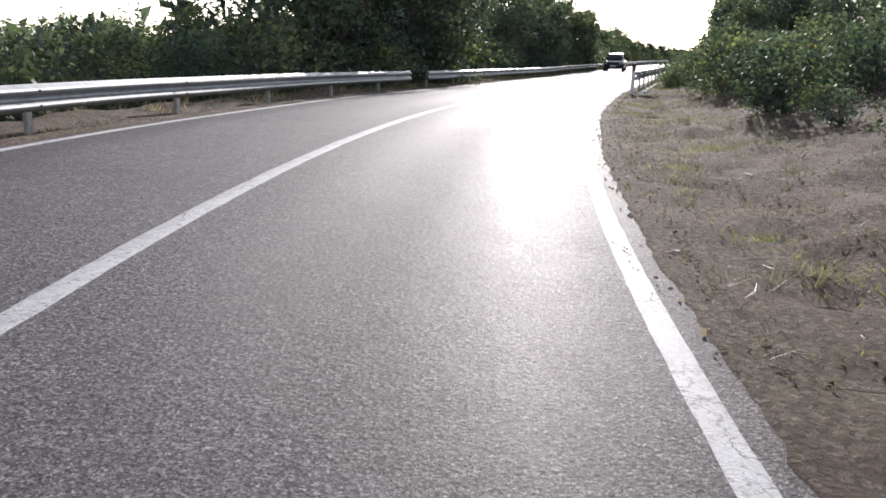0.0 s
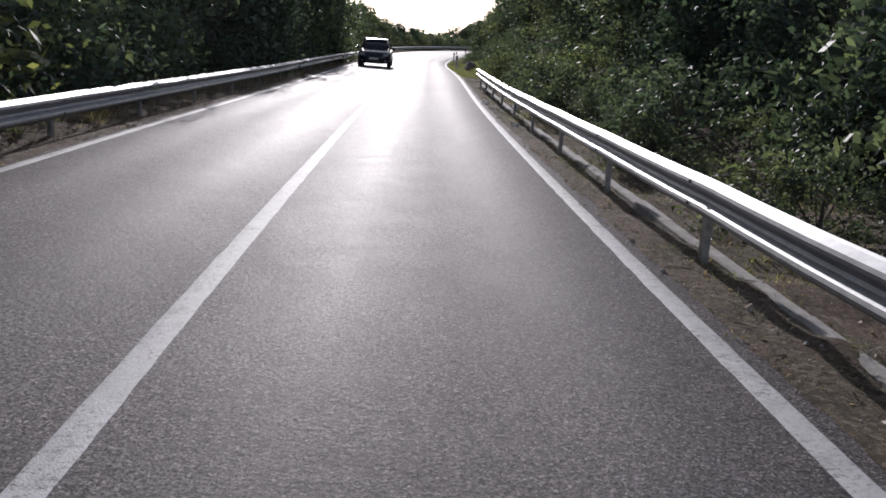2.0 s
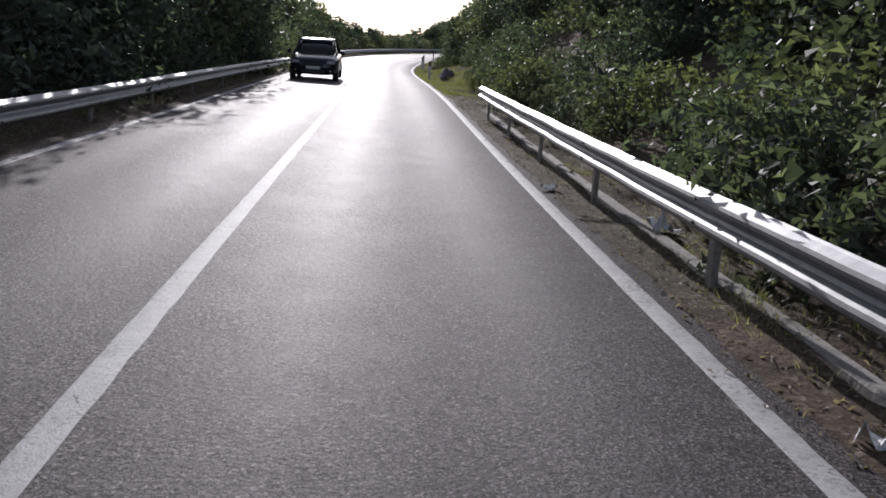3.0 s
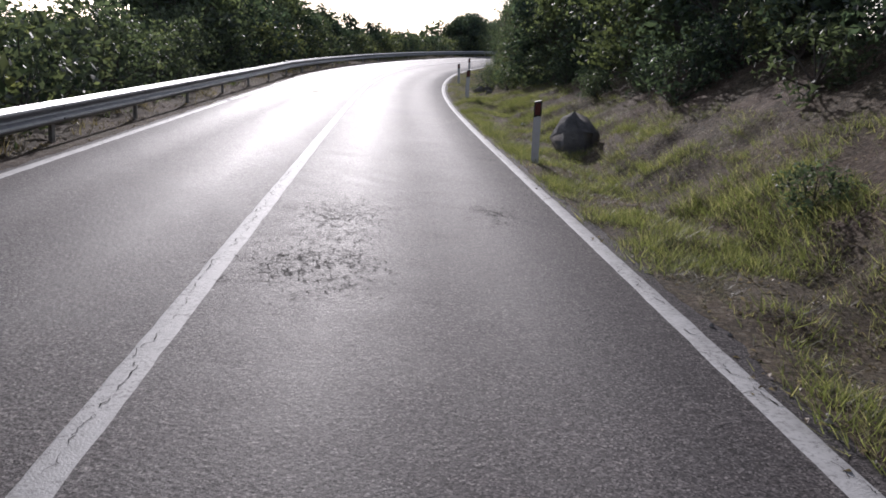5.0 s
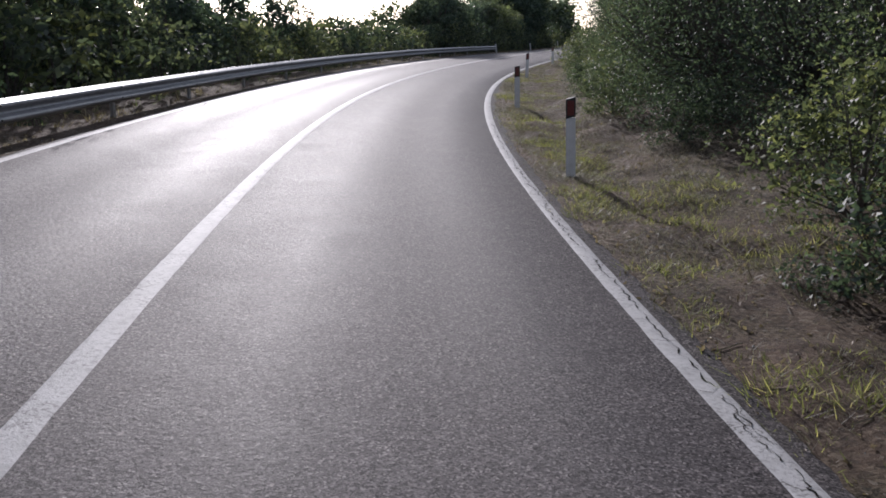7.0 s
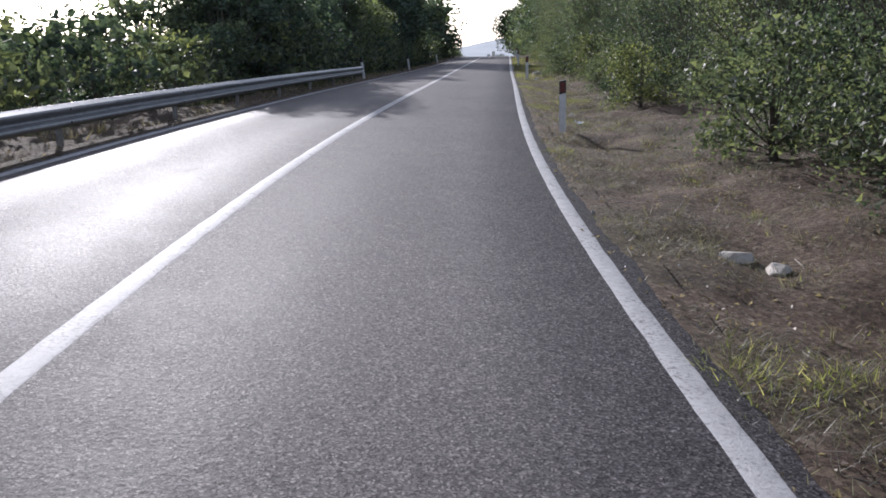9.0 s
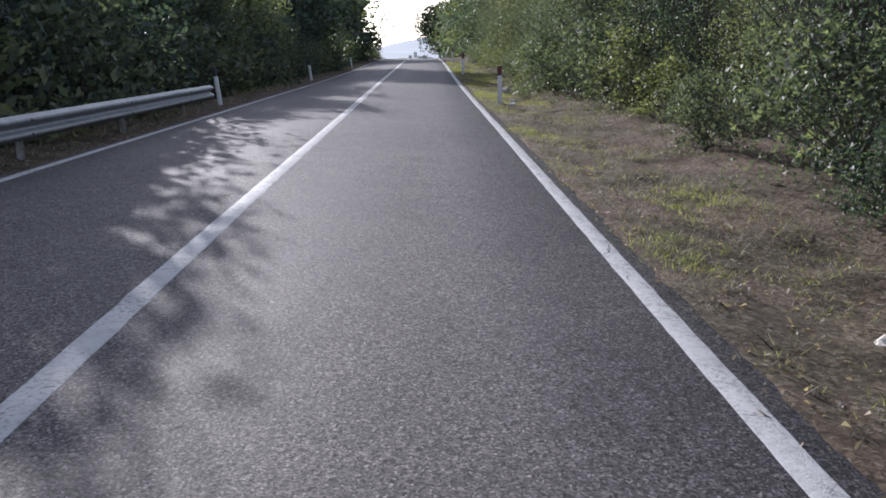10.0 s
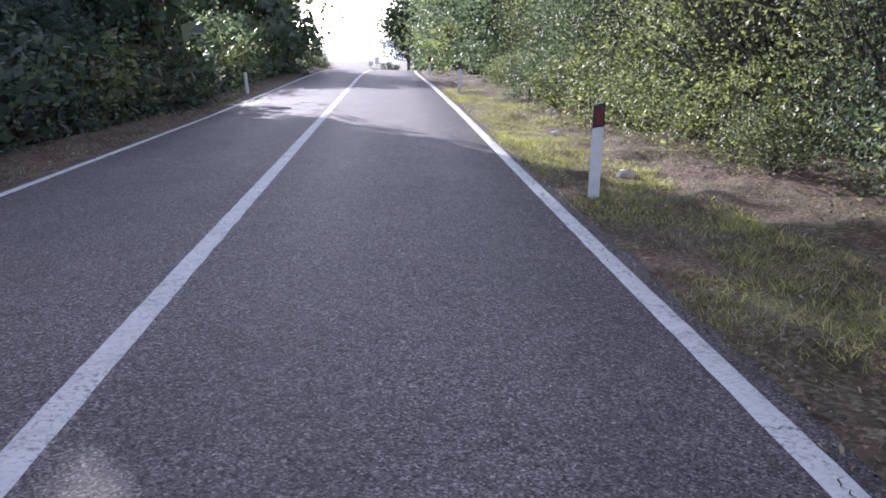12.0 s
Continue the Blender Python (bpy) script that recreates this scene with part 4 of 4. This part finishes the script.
def boulder(name, s, off, size, material, label, category, flat=0.6, points=22):
    """A lump of stone: the hull of random points, the rounder the more there are, its edges worn."""
    rng = random.Random(int(s * 10))
    bm = bmesh.new()
    for _ in range(points):
        d = Vector((rng.gauss(0, 1), rng.gauss(0, 1), rng.gauss(0, 1))).normalized() * rng.uniform(0.38 if points < 40 else 0.46, 0.55)
        bm.verts.new((d.x * size, d.y * size * 0.75, d.z * size * flat))
    r = bmesh.ops.convex_hull(bm, input=list(bm.verts))
    loose = [x for x in r["geom_interior"] if isinstance(x, bmesh.types.BMVert)]
    bmesh.ops.delete(bm, geom=loose, context="VERTS")
    bmesh.ops.bevel(bm, geom=list(bm.edges), offset=size * 0.03, segments=2, affect="EDGES", clamp_overlap=True)
    for w in bm.verts:
        w.co += w.co.normalized() * size * 0.07 * noise.noise(w.co * (6 / size) + Vector((s, off, 0)))
    for f in bm.faces:
        f.smooth = points > 40
    me = bpy.data.meshes.new(name)
    bm.to_mesh(me)
    bm.free()
    me.materials.append(material)
    ob = new(name, me)
    ob.matrix_basis = Matrix.Translation(at(s, off, bank(s, off) + size * flat * 0.2)) @ Matrix.Rotation(rng.uniform(0, 6.28), 4, "Z")
    return tagged(ob, label, category, "stones on the verge")


for s, o, z in ((194.3, 4.25, 0.75), (193.6, 4.55, 0.5), (155.7, 4.2, 0.35), (155.3, 4.4, 0.28), (210.9, 4.3, 0.3), (216.6, 4.35, 0.35), (169.2, 4.2, 0.26), (190.7, 4.1, 0.3)):
    boulder("boulder", s, o, z, STONE, "pale limestone boulder lying on the verge", "boulder", 0.5)
for s, o, z in ((121.5, 4.6, 0.7), (122.3, 4.9, 0.5), (119.0, 4.8, 0.4), (86.0, 5.3, 0.9), (83.5, 5.6, 0.8), (78.0, 5.2, 0.7), (75.5, 5.4, 0.9)):
    boulder("rock", s, o, z, ROCK, "dark rough rock at the foot of the cutting", "rock", 0.75)

boulder("rock", 99.8, 4.55, 1.1, ROCK, "rounded dark rock in the grass beside a white roadside post", "rock", 0.95, 70)


def pebbles():
    rng = random.Random(21)
    verts, faces = [], []
    for _ in range(2600):
        s = rng.uniform(2, 225)
        o = 3.16 + abs(rng.gauss(0, 0.55)) if rng.random() < 0.75 else -LEFT_LANE - 0.2 - abs(rng.gauss(0, 0.4))
        p = at(s, o, bank(s, o) + 0.012)
        r = 0.006 + 0.022 * rng.random() ** 3
        a = rng.uniform(0, 6.28)
        b = len(verts)
        for k in range(4):
            verts.append(p + Vector((math.cos(a + k * 1.57) * r * rng.uniform(0.7, 1.5), math.sin(a + k * 1.57) * r * rng.uniform(0.7, 1.5), -r * 0.3)))
        verts.append(p + Vector((0, 0, r * rng.uniform(0.5, 0.9))))
        faces += [(b, b + 1, b + 4), (b + 1, b + 2, b + 4), (b + 2, b + 3, b + 4), (b + 3, b, b + 4)]
    return tagged(mesh_ob("pebbles", verts, faces, CONCRETE), "small grey-brown pebbles scattered along the road's edge", "gravel", kind="stuff")


pebbles()


def scrap(s, off, size, label):
    """A crumpled scrap of white plastic."""
    rng = random.Random(int(s * 100))
    bm = bmesh.new()
    bmesh.ops.create_grid(bm, x_segments=5, y_segments=4, size=0.5)
    for v in bm.verts:
        v.co = Vector((v.co.x * size, v.co.y * size * 0.7, (0.1 + abs(rng.gauss(0, 0.22))) * size))
    r = bmesh.ops.extrude_face_region(bm, geom=list(bm.faces))
    bmesh.ops.translate(bm, vec=(0, 0, 0.004), verts=[e for e in r["geom"] if isinstance(e, bmesh.types.BMVert)])
    me = bpy.data.meshes.new("plastic_scrap")
    bm.to_mesh(me)
    bm.free()
    me.materials.append(LITTER)
    ob = new("plastic_scrap", me)
    ob.matrix_basis = Matrix.Translation(at(s, off, bank(s, off) - 0.01)) @ Matrix.Rotation(rng.uniform(0, 6.28), 4, "Z")
    return tagged(ob, label, "litter", "litter on the verge")


for s, o, z in ((30.9, 3.86, 0.3), (51.9, 3.36, 0.16), (59.4, 3.2, 0.18), (57.0, 3.9, 0.3), (105.6, 4.46, 0.15), (104.3, 4.1, 0.1), (117.3, 4.1, 0.12), (117.0, 4.35, 0.12), (167.0, 4.2, 0.2), (189.5, 4.0, 0.22), (34.9, -3.5, 0.2), (22.5, 3.9, 0.12)):
    scrap(s, o, z, "crumpled scrap of white plastic on the verge")


def brushwood(s, off, size, material, label):
    """A few broken twigs lying across each other."""
    rng = random.Random(int(s * 7))
    verts, faces = [], []
    base = at(s, off, bank(s, off))
    for _ in range(7):
        a = rng.uniform(0, 6.28)
        L = size * rng.uniform(0.5, 1.1)
        c = Vector((rng.gauss(0, size * 0.2), rng.gauss(0, size * 0.2), 0.015))
        d = Vector((math.cos(a), math.sin(a), rng.uniform(0.0, 0.25))) * L * 0.5
        m = c + Vector((rng.gauss(0, 0.04), rng.gauss(0, 0.04), 0.03)) * size
        limb(verts, faces, [c - Vector((d.x, d.y, 0)), m, c + d], [0.009, 0.007, 0.003], 5)
        if rng.random() < 0.6:
            limb(verts, faces, [m, m + Vector((rng.gauss(0, 0.2), rng.gauss(0, 0.2), 0.06)) * size], [0.005, 0.002], 4)
    ob = mesh_ob("brushwood", verts, faces, material)
    ob.location = base
    return tagged(ob, label, "branch", "brushwood on the verge")


for s, o, z in ((20.5, 4.1, 0.7), (28.3, 3.9, 0.8), (29.0, 4.3, 0.9), (33.0, 3.7, 0.5), (57.5, 3.35, 0.45), (66.0, 3.5, 0.5), (118.6, 4.7, 0.6), (176.0, 4.3, 0.6), (197.0, 4.0, 0.7)):
    brushwood(s, o, z, BARK, "broken brown twigs lying on the verge")
brushwood(29.6, 4.35, 0.9, STRAW, "pale dry stalks lying on the verge")


def gutter(s0, s1, off):
    """Broken concrete edging under the near guardrail, slab by slab."""
    rng = random.Random(3)
    root = new("concrete_edging", None)
    root.location = at(s0, off)
    s = s0
    while s < s1:
        L = rng.uniform(0.8, 1.4)
        bm = bmesh.new()
        bmesh.ops.create_cube(bm, size=1, matrix=Matrix.Diagonal((0.13, L - rng.uniform(0.015, 0.06), 0.14, 1)))
        bmesh.ops.bevel(bm, geom=list(bm.edges), offset=0.018, segments=1, affect="EDGES")
        for v in bm.verts:
            v.co += Vector((noise.noise(v.co * 3 + Vector((s, 0, 0))), noise.noise(v.co * 3 + Vector((0, s, 0))), 0)) * 0.025
        o = part("slab", bm, CONCRETE, root)
        p = at(s + L / 2, off, level(s, off) - 0.005)
        o.matrix_basis = Matrix.Translation(p - root.location) @ Matrix.Rotation(heading(s) + rng.uniform(-0.015, 0.015), 4, "Z") @ Matrix.Rotation(rng.uniform(-0.04, 0.04), 4, "Y")
        s += L
    return tagged(root, "row of broken weathered concrete edging slabs under the guardrail", "edging")


gutter(35.0, 73.0, 3.78)


def leaf_litter(count, s0, s1, name_label):
    """Curled dead leaves in drifts."""
    rng = random.Random(33)
    verts, faces = [], []
    for _ in range(count):
        s, side = rng.uniform(s0, s1), rng.random() < 0.8
        o = 3.2 + 2.6 * rng.random() ** 1.3 if side else -LEFT_LANE - 0.2 - abs(rng.gauss(0, 0.6))
        if noise.noise((s * 0.5, o * 0.9, 12.0)) + 0.6 * noise.noise((s * 2.2, o * 2.6, 2.0)) < rng.uniform(-0.5, 0.3):
            continue
        p = at(s, o, bank(s, o) + 0.012)
        for _k in range(2):
            q = p + Vector((rng.gauss(0, 0.09), rng.gauss(0, 0.09), rng.uniform(-0.012, 0.006)))
            r = rng.uniform(0.01, 0.027)
            a, tilt = rng.uniform(0, 6.28), rng.gauss(0, 0.6)
            u, w = Vector((math.cos(a), math.sin(a), tilt)) * r, Vector((-math.sin(a), math.cos(a), rng.gauss(0, 0.5))) * r * 0.5
            b = len(verts)
            verts += [q - u, q + w + Vector((0, 0, r * 0.4)), q + u, q - w + Vector((0, 0, r * 0.4))]
            faces += [(b, b + 1, b + 2), (b, b + 2, b + 3)]
    return tagged(mesh_ob("leaf_litter", verts, faces, DEAD_LEAF), name_label, "leaf litter", kind="stuff")


leaf_litter(46000, 4, 232, "drifts of dead brown leaves strewn along the verge")


def fallen_twigs():
    """Thin dry stalks and twigs lying about on the near verge."""
    rng = random.Random(91)
    verts, faces = [], []
    for _ in range(1500):
        s = rng.uniform(4, 226)
        o = 3.3 + 1.7 * rng.random() ** 1.3
        p = at(s, o, bank(s, o) + 0.02)
        a, L = rng.uniform(0, 6.28), rng.uniform(0.06, 0.32)
        d = Vector((math.cos(a), math.sin(a), rng.gauss(0, 0.12))) * L * 0.5
        k = Vector((rng.gauss(0, 0.12), rng.gauss(0, 0.12), 0.02)) * L
        limb(verts, faces, [p - d, p + k, p + d], [0.003, 0.0035, 0.0018], 3)
    return tagged(mesh_ob("fallen_twigs", verts, faces, STRAW), "thin pale dry stalks lying on the verge", "twigs", kind="stuff")


fallen_twigs()


# ================= wear on the road =================
def crack_line(name, s0, s1, off, amp, width, seed, label, gaps=True):
    """A jagged broken crack with short side branches."""
    rng = random.Random(int(seed * 10))
    verts, faces = [], []

    def run(pts, w0):
        b = len(verts)
        for k, (s, o, du, dv) in enumerate(pts):
            w = w0 * max(0.1, 0.65 + 1.6 * noise.noise((s * 9.0, o * 9.0, seed))) * (0.35 if k in (0, len(pts) - 1) else 1.0)
            verts.extend([at(s - du * w, o - dv * w, 0.0066), at(s + du * w, o + dv * w, 0.0066)])
        for k in range(len(pts) - 1):
            faces.append((b + 2 * k, b + 2 * k + 1, b + 2 * k + 3, b + 2 * k + 2))

    s, o = s0, off
    while s < s1:
        if gaps and noise.noise((s * 0.22, seed, 30)) < -0.05:
            s += 0.5
            continue
        pts = []
        for _ in range(rng.randint(10, 34)):
            home = off + amp * noise.noise((s * 0.7, seed, 0))
            o += (home - o) * 0.25 + rng.gauss(0, 0.02 if gaps else 0.011)
            s += rng.uniform(0.008, 0.05)
            pts.append((s, o, 0.0, 0.5))
        run(pts, width)
        if rng.random() < 0.5:                      # side branch
            bs, bo, side = s, o, rng.choice((-1, 1))
            br = []
            for _ in range(rng.randint(4, 11)):
                bo += side * rng.uniform(0.012, 0.035)
                bs += rng.gauss(0.004, 0.02)
                br.append((bs, bo, 0.5, 0.0))
            run(br, width * 0.6)
        s += rng.choice((0.0, 0.03, 0.15, 0.5) if gaps else (0.0, 0.0, 0.02))
    return tagged(mesh_ob(name, verts, faces, TAR), label, "road crack", kind="structure")


crack_line("crack", 5, 32, 3.03, 0.06, 0.010, 1.3, "dark broken crack running along the edge line")
crack_line("crack", 84, 228, 3.03, 0.09, 0.006, 4.7, "long dark broken crack wandering along the edge line")
crack_line("crack", 107, 133, 3.02, 0.05, 0.011, 5.9, "wide dark crack splitting the edge line on the bend", False)
crack_line("crack", 183, 200, 3.04, 0.06, 0.011, 6.3, "wide dark crack along the outside of the edge line", False)
crack_line("crack", 81, 96, -0.02, 0.03, 0.005, 7.7, "dark crack running along the centre line", False)


def worn_patch(s, off, length, width, seed, label):
    """An area of crazed asphalt: a net of thin broken cracks."""
    rng = random.Random(seed)
    verts, faces = [], []
    for _ in range(int(260 * length * width) + 5):
        cs, co = s + rng.gauss(0, length * 0.27), off + rng.gauss(0, width * 0.27)
        a = rng.uniform(0, 6.28)
        w = rng.uniform(0.002, 0.007) if length > 1.0 else rng.uniform(0.001, 0.0025)
        b = len(verts)
        n = rng.randint(2, 4)
        for k in range(n + 1):
            t = w * (1 - abs(2 * k / n - 1) * 0.8)
            verts += [at(cs - t * math.sin(a), co + t * math.cos(a), 0.0032), at(cs + t * math.sin(a), co - t * math.cos(a), 0.0032)]
            cs, co = cs + 0.032 * math.cos(a), co + 0.024 * math.sin(a)
            a += rng.gauss(0, 0.9)
        faces += [(b + 2 * k, b + 2 * k + 1, b + 2 * k + 3, b + 2 * k + 2) for k in range(n)]
    return tagged(mesh_ob("worn_patch", verts, faces, TAR), label, "road patch", kind="structure")


worn_patch(91.6, 0.72, 2.0, 0.8, 1, "crazed worn patch of dark broken asphalt")
worn_patch(89.6, 0.62, 1.8, 1.0, 2, "crazed worn patch of dark broken asphalt")
worn_patch(92.2, 2.2, 1.2, 0.5, 3, "crazed worn patch of dark broken asphalt")
worn_patch(97.5, 1.3, 0.5, 0.5, 4, "crazed worn patch of dark broken asphalt")
worn_patch(97.4, 2.7, 0.4, 0.3, 5, "crazed worn patch of dark broken asphalt")


def cane():
    verts, faces = [], []
    pts = [at(109.8, -1.0, 0.02), at(110.8, -1.1, 0.025), at(111.6, -1.18, 0.03)]
    limb(verts, faces, pts, [0.016, 0.014, 0.01], 6)
    limb(verts, faces, [pts[2], at(111.9, -1.05, 0.03), at(112.1, -0.85, 0.02)], [0.01, 0.008, 0.006], 6)
    limb(verts, faces, [pts[2], at(111.5, -1.35, 0.03)], [0.01, 0.006], 6)
    return tagged(mesh_ob("dry_cane", verts, faces, STRAW), "pale broken cane lying on the asphalt", "branch")


cane()


# ================= the distance =================
def hill():
    """A wooded valley and the low ridge behind it, far beyond the crest of the road, with haze as a painted glow."""
    verts, faces = [], []
    nu, nv = 120, 16
    for i in range(nu + 1):
        f = i / nu
        a = radians(27 + 30 * f)
        u = min(1.0, max(0.0, (27 + 30 * f - 30.3) / 4.4))
        top = 38 * u * u * (3 - 2 * u) + 4 * math.sin(f * 19) * u + 4 * noise.noise((f * 22, 0, 0))
        for j in range(nv + 1):
            g2 = j / nv
            r = 560 + 2120 * g2
            rise = max(0.0, (g2 - 0.45) / 0.55)
            z = -12.5 + 4.5 * min(1, g2 * 4) + max(0, top) * math.sin(rise * math.pi / 2) ** 2 + 1.5 * noise.noise((f * 30, g2 * 9, 2)) * (g2 > 0)
            verts.append((math.sin(a) * r, math.cos(a) * r, z))
    k = nv + 1
    for i in range(nu):
        for j in range(nv):
            p = i * k + j
            faces.append((p, p + 1, p + k + 1, p + k))
    return tagged(mesh_ob("hill_backdrop", verts, faces, HILL_HAZE, True), "low wooded hill in the distance, its blue-grey haze put in as a glow", "hill", kind="structure")


hill()
